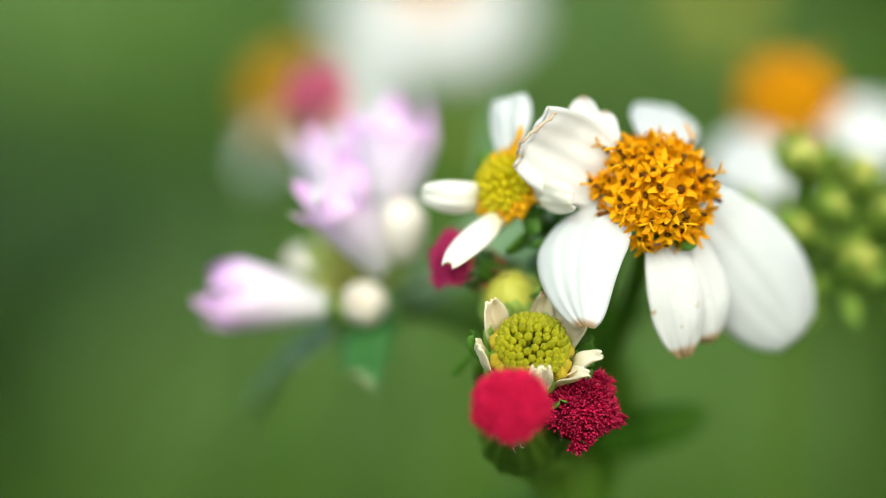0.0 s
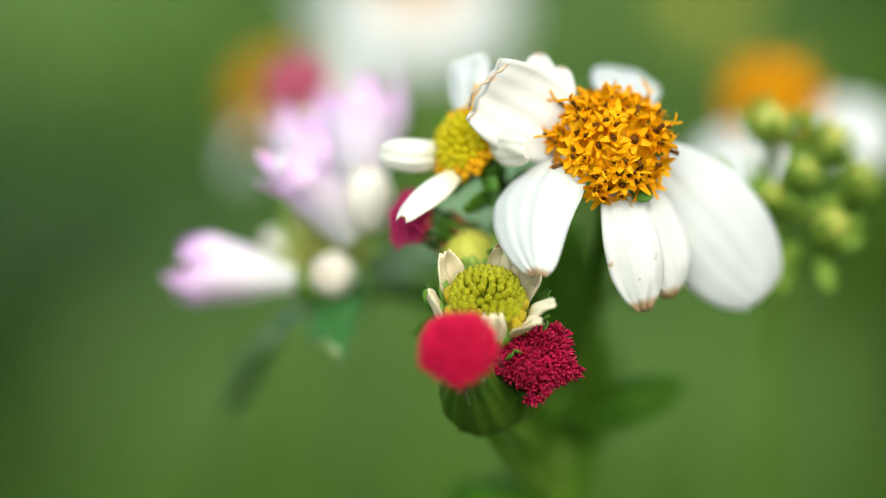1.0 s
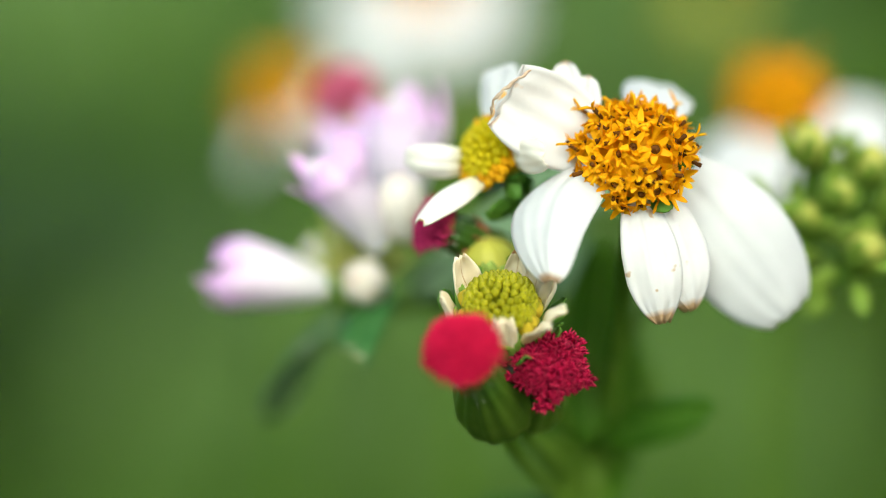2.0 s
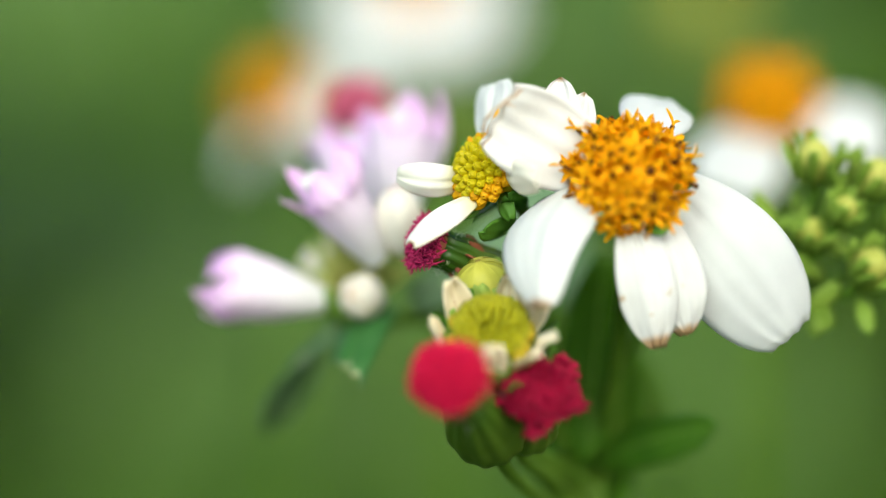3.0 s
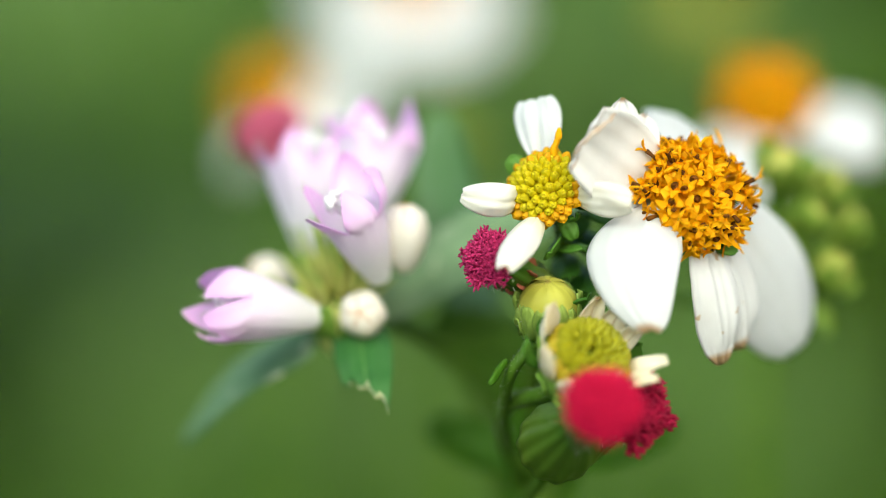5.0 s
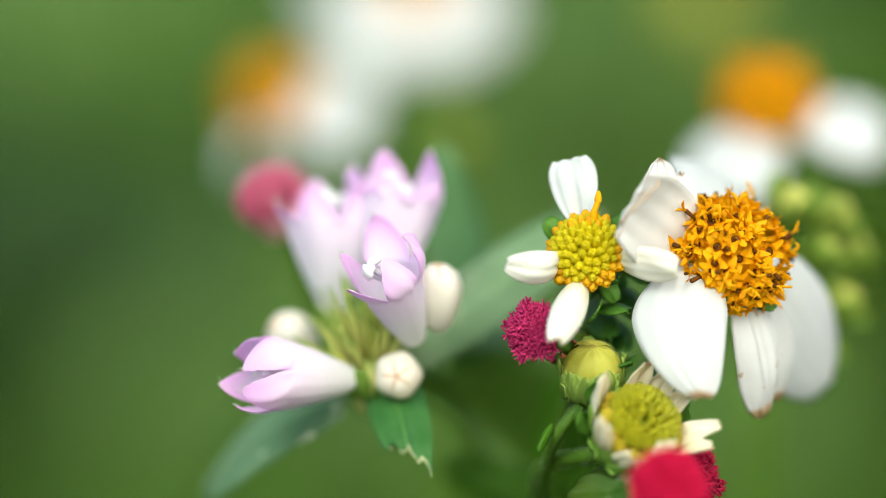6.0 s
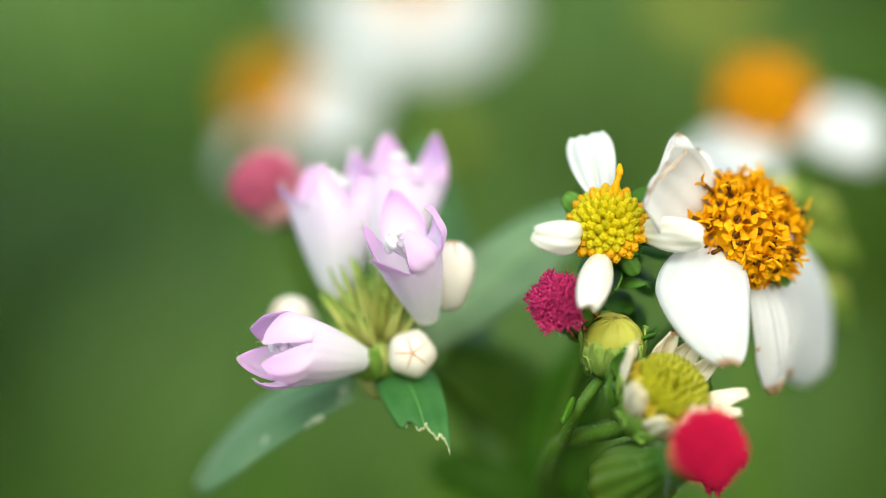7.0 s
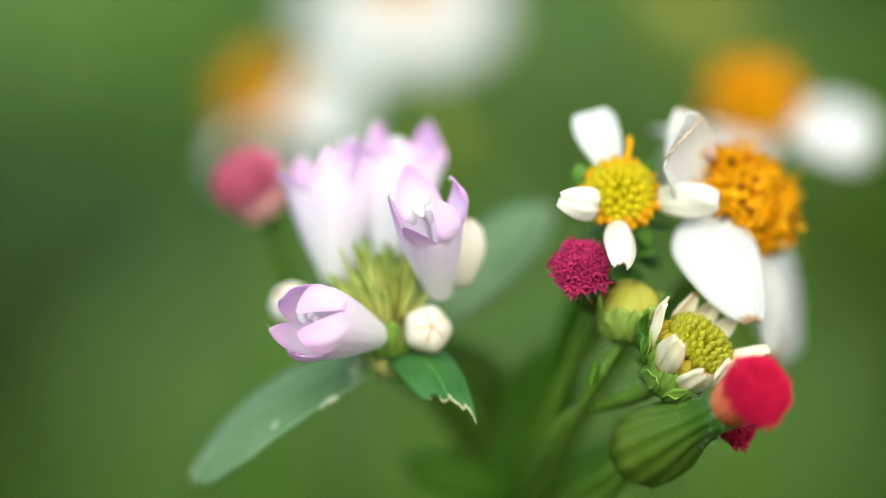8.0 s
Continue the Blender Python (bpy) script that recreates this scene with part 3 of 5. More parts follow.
    small = [
        ((-4.4, 3.2, 7.4), (0.1, -0.25, 1.0), 2.6, dict(bulge=1.4, cup=0.5, broad=0.55, blunt=0.40, claw=0.5, notch=0.0, pleat=0.03, fold=0.14, nu=20, nv=16)),
        ((2.2, 6.8, 14.8), (1.0, -0.65, 0.1), 3.6, dict(bulge=0.2, cup=0.3, broad=0.75, blunt=0.7, claw=0.3, notch=0.02, fold=0.45, nu=22, nv=18)),
        ((-2.6, -1.4, 2.4), (0.9, -0.5, -0.25), 2.5, dict(bulge=0.7, cup=0.9, broad=0.5, blunt=0.36, notch=0.02, pleat=0.03, fold=0.12, nu=20, nv=16)),
        ((6.6, -2.4, 7.3), (-0.1, -0.35, 1.0), 2.7, dict(bulge=0.4, cup=0.5, broad=0.6, blunt=0.45, notch=0.01, pleat=0.04, fold=0.12, nu=20, nv=16)),
    ]
    for k, (tip, s, w, kw) in enumerate(small):
        out = Vector(tip) - base
        out = (out - axis * out.dot(axis)).normalized()
        bm = bmesh.new()
        blade(bm, base + out * 2.0 + axis * 0.3, tip, s, w, seed=40 + k, **kw)
        part("petal", bm, cream_petal if k != 1 else white_petal, head, "short white petal")
    bracts(head, base - axis * 0.9, axis, 2.2, 2.9, 7, 80, 1.7, 0.3, material=sepal_green)
    stem(plant, [base - axis * 2.0, base - axis * 5 + V(0, 1, -3), V(5.0, 14.0, -7.0), JOINT + V(-0.8, -1, 2), JOINT], [0.55, 0.5, 0.7], fuzz=90)

    # the head that has shed most of its petals
    axis = V(0.05, -0.8, 0.6).normalized()
    centre = V(3.9, -3.9, -2.7)
    base = centre - axis * 3.0
    m = axis_frame(base, axis)
    bm = bmesh.new()
    lathe(bm, [(0.6, -2.7), (1.9, -2.4), (2.75, -1.5), (3.05, -0.3), (2.95, 0.5), (2.4, 1.1), (0.1, 1.6)], 48, 12, 0.04, m=m)
    head = part("flower_head", bm, calyx_green, plant, "fading daisy head with olive-yellow florets and cream petal stubs")
    rnd = random.Random(13)
    for k, (p, n, t) in enumerate(dome_places(96, radians(84), 2.62, 0.6, 0.03, 5)):
        d = V(n.x * 0.32, n.y * 0.32, 1.0)
        fm = m @ axis_frame(V(p.x, p.y, p.z * 0.55 + 1.75), d, rnd.uniform(0, 360)) @ Matrix.Scale(rnd.uniform(0.62, 0.74), 4)
        piece("floret", OLIVE, fm, head)
    for k in range(15):
        a = 2 * math.pi * (k + rnd.uniform(-0.3, 0.3)) / 15
        d = V(math.cos(a), math.sin(a), 0)
        piece("floret", YELLOW, m @ axis_frame(d * 2.68 + V(0, 0, rnd.uniform(0.9, 1.5)), d * 0.12 + V(0, 0, 1), rnd.uniform(0, 360)) @ Matrix.Scale(rnd.uniform(0.9, 1.15), 4), head)
    stubs = [(138, 5.0, 2.6), (190, 4.8, 2.4), (270, 4.3, 1.4), (318, 4.8, 1.8), (338, 5.2, 2.0), (48, 4.6, 2.0), (286, 4.2, 1.3), (236, 4.0, 2.4), (22, 4.8, 1.6), (74, 4.4, 1.8)]
    for k, (a, ln, w) in enumerate(stubs):
        d = m.to_3x3() @ Vector((math.cos(radians(a)), math.sin(radians(a)), 0))
        s = m.to_3x3() @ Vector((-math.sin(radians(a)), math.cos(radians(a)), 0))
        r = base + d * 3.05 - axis * 0.6
        bm = bmesh.new()
        blade(bm, r, r + axis * ln * (0.95 if k in (2, 6) else 0.8) + d * ln * (0.42 if k in (3, 4) else -0.04 if k in (2, 6) else 0.26), s, w, -0.2 if k in (3, 4) else 0.3, 0.5, 0.7, 0.45, 0.5, 0.05, 0.08,
              nu=12, nv=10, seed=50 + k, inward=d, taper=0.25, curl=0.0)
        part("petal", bm, stub_petal, head, "shrivelled cream petal stub")
    bracts(head, base - axis * 2.7, axis, 2.3, 3.4, 12, 90, 2.2, hug=0.30, material=calyx_green)
    bracts(head, base - axis * 2.6, axis, 2.2, 1.6, 6, 91, 1.6, hug=0.7, material=calyx_green)
    bm = bmesh.new()
    hairs(bm, [(base - axis * (0.2 + 0.45 * k), 3.2 - 0.16 * k) for k in range(5)], 0.4, 380, 92, under=axis)
    fz = part("hair", bm, hair_white, head, "short white hairs")
    fz["kind"] = "stuff"
    for k, (a, ln, w) in enumerate([(160, 1.7, 1.9), (345, 1.6, 1.8), (15, 1.9, 1.8), (118, 1.6, 1.8), (296, 1.6, 1.5)]):
        d = m.to_3x3() @ Vector((math.cos(radians(a)), math.sin(radians(a)), 0))
        s = m.to_3x3() @ Vector((-math.sin(radians(a)), math.cos(radians(a)), 0))
        bm = bmesh.new()
        blade(bm, base + d * 2.9 - axis * 1.2, base + d * (3.0 + ln) + axis * 0.9, s, w, -0.3, 0.3, 0.6, 0.5, 0.3, 0, 0.03, thick=0.12, nu=10, nv=6, jag=0.1, seed=330 + k)
        part("bract", bm, sepal_green, head, "small toothed green bract")
    stem(plant, [base - axis * 2.4, base - axis * 4.2 + V(-0.6, 1.5, 0), V(1.3, 8.6, -8.6), V(3.6, 14.5, -12.4), JOINT + V(0, 0, 1), JOINT + DOWN * 3],
         [0.75, 0.65, 0.7, 0.85], fuzz=220)

    # the closed bud
    axis = V(-0.2, -0.45, 0.87).normalized()
    centre = V(2.2, 2.4, 0.6)
    m = axis_frame(centre - axis * 1.2, axis)
    bm = bmesh.new()
    lathe(bm, [(0.4, -3.0), (1.4, -2.6), (2.15, -1.6), (2.35, -0.6), (2.25, 0.0), (1.9, 0.1)], 36, 9, 0.09, m=m)
    head = part("bud", bm, bud_sepal, plant, "closed yellow-green daisy bud in a green calyx")
    for k in range(6):
        a = 2 * math.pi * (k + 0.12 * (k % 2)) / 6
        bm = bmesh.new()
        d = m.to_3x3() @ Vector((math.cos(a), math.sin(a), 0))
        s = m.to_3x3() @ Vector((-math.sin(a), math.cos(a), 0))
        c = centre - axis * 1.2
        rows = []
        for i in range(8):
            u = i / 7
            rr = 2.1 * max(0.0, math.cos(u * 1.57)) ** 0.75
            hh = -0.3 + (2.1 + 0.12 * (k % 3)) * math.sin(u * 1.5)
            w = 1.26 * max(0.03, math.cos(u * 1.5)) ** 0.85
            rows.append([c + d * (rr * 0.86) + axis * hh - s * w, c + d * (rr * 1.04) + axis * hh - s * w * 0.5, c + d * (rr * 1.1) + axis * hh, c + d * (rr * 1.04) + axis * hh + s * w * 0.5, c + d * (rr * 0.86) + axis * hh + s * w])
        grid_skin(bm, rows)
        grid_skin(bm, [[p - d * 0.25 - axis * 0.05 for p in reversed(q)] for q in rows])
        part("petal", bm, bud_yellow, head)
    bracts(head, centre - axis * 3.3, axis, 2.0, 3.0, 11, 95, 1.6, hug=0.12, material=bud_sepal)
    bracts(head, centre - axis * 3.4, axis, 2.0, 1.6, 5, 96, 0.9, hug=0.25, material=bud_sepal)
    bm = bmesh.new()
    hairs(bm, [(centre - axis * (1.6 + 0.5 * k), 2.55 - 0.14 * k) for k in range(5)], 0.38, 240, 97, under=axis)
    fz = part("hair", bm, hair_white, head, "short white hairs")
    fz["kind"] = "stuff"
    stem(plant, [centre - axis * 3.4, V(0.2, 4.2, -5.6), V(1.6, 9.5, -10.0), V(5.5, 17, -15.0), JOINT + DOWN * 4], [0.5, 0.42, 0.6], fuzz=110)
    bm = bmesh.new()
    blade(bm, (-0.3, 4.0, -4.6), (-1.9, 3.0, -6.4), (0.6, -0.8, -0.4), 0.6, 0.2, 0.2, 0.6, 0.5, 0.5, 0, 0.02, nu=7, nv=4, seed=3)
    part("leaf", bm, leaf_green, plant, "tiny bract leaf")

    # small leaves crowded between the heads
    for k, (r, t, w) in enumerate([((4.2, 6.5, 4.2), (2.0, 2.2, 3.4), 2.2), ((4.4, 6.5, 3.6), (5.0, 2.0, 3.6), 2.2), ((4.6, 7.0, 5.4), (4.0, 2.0, 6.2), 2.0),
                                   ((3.6, 5.0, -1.0), (4.8, 0.6, 0.4), 2.2), ((4.6, 5.0, -3.0), (6.8, -0.5, -0.6), 2.2), ((6.8, 8.0, 6.4), (8.2, 3.5, 5.4), 2.0), ((6.0, 9.0, 6.0), (5.6, 4.6, 4.4), 2.6), ((7.0, 9.0, 5.0), (7.4, 5.0, 2.6), 2.6),
                                   ((5.4, 8.5, 3.0), (4.6, 4.4, 1.2), 2.4), ((6.6, 9.5, 2.4), (6.4, 5.4, 0.2), 2.6), ((3.6, 7.5, 6.2), (1.2, 4.8, 4.2), 2.2), ((5.0, 10.0, 7.4), (6.4, 6.0, 7.8), 2.6)]):
        bm = bmesh.new()
        blade(bm, r, t, (0.5 + 0.3 * (k % 3), 0.2, 0.6 - 0.4 * (k % 2)), w, 0.4, 0.3, 0.4, 0.5, 0.15, 0, 0.03, thick=0.14, nu=9, nv=6, jag=0.08, seed=300 + k)
        part("leaf", bm, sepal_green, plant, "small green leaf")

    # main stalk and its pair of leaves
    stem(plant, [JOINT + V(0, -0.4, 1.5), JOINT + DOWN * 25, JOINT + DOWN * 120 + V(3, 2, 0), foot(0, 0)], [1.0, 1.1, 1.5, 2.0], steps=30, name="stalk")
    for k, (r, t, s, w, kw) in enumerate([
        ((10.0, 20.0, -14.0), (19.7, 17.4, -10.7), (0.1, 0.35, 1.0), 4.0, dict(bulge=0.9, cup=0.4)),
        ((9.0, 23.6, -14.8), (1.0, 29.0, -12.0), (0.1, 0.3, 1.0), 4.0, dict(bulge=0.9, cup=0.4)),
        ((10.0, 16.5, 2.0), (9.2, 19.0, -15.0), (1.0, 0.3, 0.0), 5.4, dict(bulge=-0.5, cup=0.4)),
        ((9.0, 24.0, -22.0), (10.6, 22.0, -2.0), (1.0, -0.5, 0.0), 6.4, dict(bulge=-0.5, cup=0.5)),
        ((9.2, 23.5, -21.0), (0.0, 19.0, -20.0), (0.1, 0.8, 0.5), 5.0, dict(bulge=1.0, cup=0.5)),
    ]):
        bm = bmesh.new()
        blade(bm, r, t, s, w, broad=0.45, blunt=0.05, claw=0.25, notch=0, thick=0.2, jag=0.08, seed=60 + k, **kw)
        part("leaf", bm, leaf_green, plant, "dark green toothed leaf")
    return plant


# ---- the red tassel flowers' plant ----
def tassel_head(plant, base, ball, r_belly, r_neck, strands, count, r_ball, label, collar=None, flat=0.9, seed=1, spread=78.0, ragged=0.08, cup=None, oval=1.0):
    base, ball = Vector(base), Vector(ball)
    axis = (ball - base).normalized()
    length = (ball - base).length
    neck = length - r_ball * (1.12 if flat > 0.9 else 0.75)
    bm = bmesh.new()
    prof = [(0.5, -0.2), (r_belly * 0.72, neck * 0.04), (r_belly * 0.98, neck * 0.16), (r_belly, neck * 0.28), (r_belly * 0.9, neck * 0.45),
            (r_neck * 1.12, neck * 0.66), (r_neck * 0.98, neck * 0.85), (r_neck * 1.06, neck), (r_neck * 0.6, neck + 0.1)]
    lathe(bm, prof, 96, 12, 0.03, m=axis_frame(base, axis))
    head = part("flower_head", bm, cup or vase_green, plant, label)
    m = axis_frame(ball - axis * (r_ball * 0.15), axis) @ Matrix.Diagonal((1, oval, 1, 1))
    if collar:
        bm = bmesh.new()
        lathe(bm, [(r_neck * 0.8, neck - 0.6), (r_neck * 1.02, neck + 0.1), (r_ball * (0.78 if flat > 0.9 else 0.62), length - r_ball * (0.12 if flat > 0.9 else 0.3)), (r_ball * 0.6, length), (0.3, length)],
              30, 15, 0.05, m=axis_frame(base, axis))
        part("collar", bm, collar, head, "packed floret tubes")
        bm = bmesh.new()
        k = r_ball * (0.74 if flat > 0.9 else 0.84)
        lathe(bm, ([(k * 0.4, 0.0), (k * 0.95, k * 0.05)] if flat > 0.9 else [(k * 0.5, -k * 0.55), (k * 0.92, -k * 0.2)]) + [(k, k * 0.15), (k * 0.85, k * 0.5), (k * 0.5, k * 0.8), (0.1, k * 0.95)], 20, m=axis_frame(ball - axis * (r_ball * 0.2), axis)
              @ Matrix.Diagonal((1, oval, flat, 1)))
        part("core", bm, strands[0].materials[0], head)
    rnd = random.Random(seed)
    for k, (p, n, t) in enumerate(dome_places(count, radians(spread), r_ball, flat, 0.12, seed)):
        d = (p + V(0, 0, r_ball * 1.05)).normalized() + Vector((rnd.uniform(-1, 1), rnd.uniform(-1, 1), 0)) * (0.12 + min(0.22, ragged))
        fm = m @ axis_frame(p * (1.0 + (0.25 + 0.75 * t) * ragged * rnd.uniform(-0.5, 1.0) * (0.7 + 0.5 * math.sin(5 * math.atan2(p.y, p.x) + seed))), d, rnd.uniform(0, 360)) @ Matrix.Scale(rnd.uniform(0.75, 1.35), 4)
        piece("floret", strands[rnd.randrange(len(strands))], fm, head)
    bm = bmesh.new()
    mb = axis_frame(base, axis)
    for _ in range(26):
        a, h = rnd.uniform(0, 6.28), rnd.uniform(0.6, 1.0) * neck
        d = mb.to_3x3() @ Vector((math.cos(a), math.sin(a), 0.3))
        p = base + axis * h + d * r_neck
        tube(bm, [p, p + d * 0.35, p + d * 0.5 + V(rnd.uniform(-0.3, 0.3), 0, rnd.uniform(-0.3, 0.3))], [0.025, 0.02, 0.008], 3, cap=False)
    fz = part("hair", bm, hair_white, head, "fine white fluff")
    fz["kind"] = "stuff"
    return base, axis


def tassel_plant():
    plant = thing("tassel_flower_plant", foot(14, 8), "green stalk with round red and maroon tassel flowers", "flower")
    fork = JOINT + V(-1.0, 1.0, -3.0)
    b, a = tassel_head(plant, (3.5, 4.6, -11.8), (2.0, -9.8, -7.1), 2.95, 1.6, CRIMSON, 300, 2.62, "crimson tassel flower on a ribbed green vase-shaped base", salmon_floret, 1.0, 3, 76, 0.12, oval=0.92)
    stem(plant, [b + a * 0.3, b - a * 2.5 + V(0.3, 0, -1.5), V(6.0, 17.0, -17.5), fork], [0.6, 0.5, 0.6])
    b, a = tassel_head(plant, (5.2, 7.2, -11.3), (7.7, -2.6, -7.9), 2.5, 1.6, MAROON, 230, 2.2, "dark maroon fading tassel flower", maroon_floret, 0.6, 4, 98, 0.55)
    stem(plant, [b + a * 0.3, b - a * 2.0 + V(0.3, 0, -1.5), V(7.0, 17.5, -16.0), fork], [0.55, 0.5, 0.6])
    b, a = tassel_head(plant, (3.1, 7.2, 0.3), (-2.3, 3.4, 2.55), 1.65, 1.45, MAGENTA, 180, 1.72, "magenta-maroon tassel flower with dry brown bracts", dry_floret, 0.5, 5, 96, 0.5)
    stem(plant, [b + a * 0.3, b - a * 2.0 + V(0.3, 1, -1.5), V(6.5, 17.0, -8.0), fork], [0.5, 0.5, 0.6])
    bracts(plant, V(1.4, 6.0, 1.0), a, 1.3, 1.9, 9, 130, 0.32, material=dry_floret, hug=0.25)
    stem(plant, [fork + V(0, 0, 0.5), fork + DOWN * 30, fork + DOWN * 150 + V(4, 3, 0), foot(14, 8)], [0.9, 1.0, 1.4, 1.8], steps=30, name="stalk")
    return plant


# ---- the lilac flowers' sprig ----
def corolla(parent, base, mouth, r, lobes, stamens, seed, slim=0.3):
    """A white funnel whose rim runs out into pointed lobes, each given by its tip, the way out to it and how far it bows."""
    rnd = random.Random(seed)
    base, mouth = Vector(base), Vector(mouth)
    axis = (mouth - base).normalized()
    length = (mouth - base).length
    m = axis_frame(base, axis)
    back = m.inverted()
    spread = []
    for out, tip, bow, point in lobes:
        d = back @ Vector(tip) if out is None else back.to_3x3() @ Vector(out)
        spread.append((math.atan2(d.y, d.x) % (2 * math.pi), back @ Vector(tip), bow, point))
    spread.sort(key=lambda q: q[0])
    n = len(spread)
    bm = bmesh.new()
    low, high, cols = 12, 14, 14
    outer, inner = [[] for _ in range(low + high + 1)], [[] for _ in range(low + high + 1)]
    for k, (at, tip, bow, point) in enumerate(spread):
        before = (at - spread[k - 1][0]) % (2 * math.pi) / 2
        after = (spread[(k + 1) % n][0] - at) % (2 * math.pi) / 2
        top = Vector((math.cos(at), math.sin(at), 0)) * r + V(0, 0, length)
        reach = tip - top
        for j in range(cols):
            f = 2 * j / cols - 1
            a = at + (before if f < 0 else after) * f
            d = Vector((math.cos(a), math.sin(a), 0))
            ridge = 1 + 0.035 * math.cos(math.pi * f)
            tall = (1 - abs(f) ** point)
            for i in range(low + high + 1):
                if i <= low:
                    u = i / low
                    rad = r * (slim + (1 - slim) * (0.45 * u + 0.55 * math.sin(u * 1.5708))) * (1 + (ridge - 1) * u)
                    p = d * rad + V(0, 0, length * u)
                else:
                    v = (i - low) / high * tall
                    p = d * r * ridge + V(0, 0, length) + reach * v + d * (bow * 4 * v * (1 - v)) + d * (0.07 * math.sin(f * 8 + v * 5 + seed))
                q = p - d * (0.12 if i < low + high else 0.03)
                outer[i].append(m @ p)
                inner[i].append(m @ q)
    grid_skin(bm, outer, closed=True)
    grid_skin(bm, [list(reversed(q)) for q in inner], closed=True)
    ob = part("corolla", bm, lilac_petal, parent, "lilac funnel flower with a white throat and pointed lobes")
    for k in range(6):
        bm = bmesh.new()
        top = Vector(stamens) + Vector((rnd.uniform(-1, 1), rnd.uniform(-1, 1), rnd.uniform(-1, 1))) * r * 0.32
        tube(bm, [base + axis * length * 0.5, mouth - axis * 0.4 + (top - mouth) * 0.2, top], [0.1, 0.09], 5)
        lathe(bm, [(0.1, -0.6), (0.30, -0.35), (0.34, 0.1), (0.22, 0.5), (0.05, 0.62)], 8, m=axis_frame(top, V(rnd.uniform(-1, 1), rnd.uniform(-1, 1), rnd.uniform(-1, 1))))
        part("stamen", bm, stamen_white, ob, "white stamen")
    bm = bmesh.new()
    for _ in range(26):
        tip = Vector(lobes[rnd.randrange(n)][1])
        tip = tip + (mouth - tip) * rnd.uniform(0.0, 0.05)
        p = tip + Vector((rnd.uniform(-1, 1), rnd.uniform(-1, 1), rnd.uniform(-1, 1))) * 0.35
        tube(bm, [tip, p, p + Vector((rnd.uniform(-1, 1), rnd.uniform(-1, 1), rnd.uniform(-1, 1))) * 0.3], [0.03, 0.012], 3, cap=False)
    fz = part("hair", bm, hair_white, ob, "fine white hairs")
    fz["kind"] = "stuff"
    return ob


def pointed_bud(parent, centre, axis, r, length, label):
    axis = Vector(axis).normalized()
    m = axis_frame(Vector(centre) - axis * length * 0.6, axis)
    bm = bmesh.new()
    lathe(bm, [(r * 0.3, -0.4), (r * 0.62, 0.2), (r * 0.95, length * 0.4), (r, length * 0.62), (r * 0.82, length * 0.84), (r * 0.42, length * 0.97), (0.06, length)],
          30, 5, 0.045, m=m)
    ob = part("bud", bm, pale_bud, parent, label)
    for k in range(5):
        a = 2 * math.pi * (k + 0.5) / 5
        d = Vector((math.cos(a), math.sin(a), 0))
        bm = bmesh.new()
        tube(bm, [m @ (d * 0.02 + V(0, 0, length * 1.01)), m @ (d * r * 0.43 + V(0, 0, length * 0.95)), m @ (d * r * 0.74 + V(0, 0, length * 0.85))],
             [0.07, 0.09, 0.02], 5)
        part("seam", bm, bud_seam, ob)
    return ob


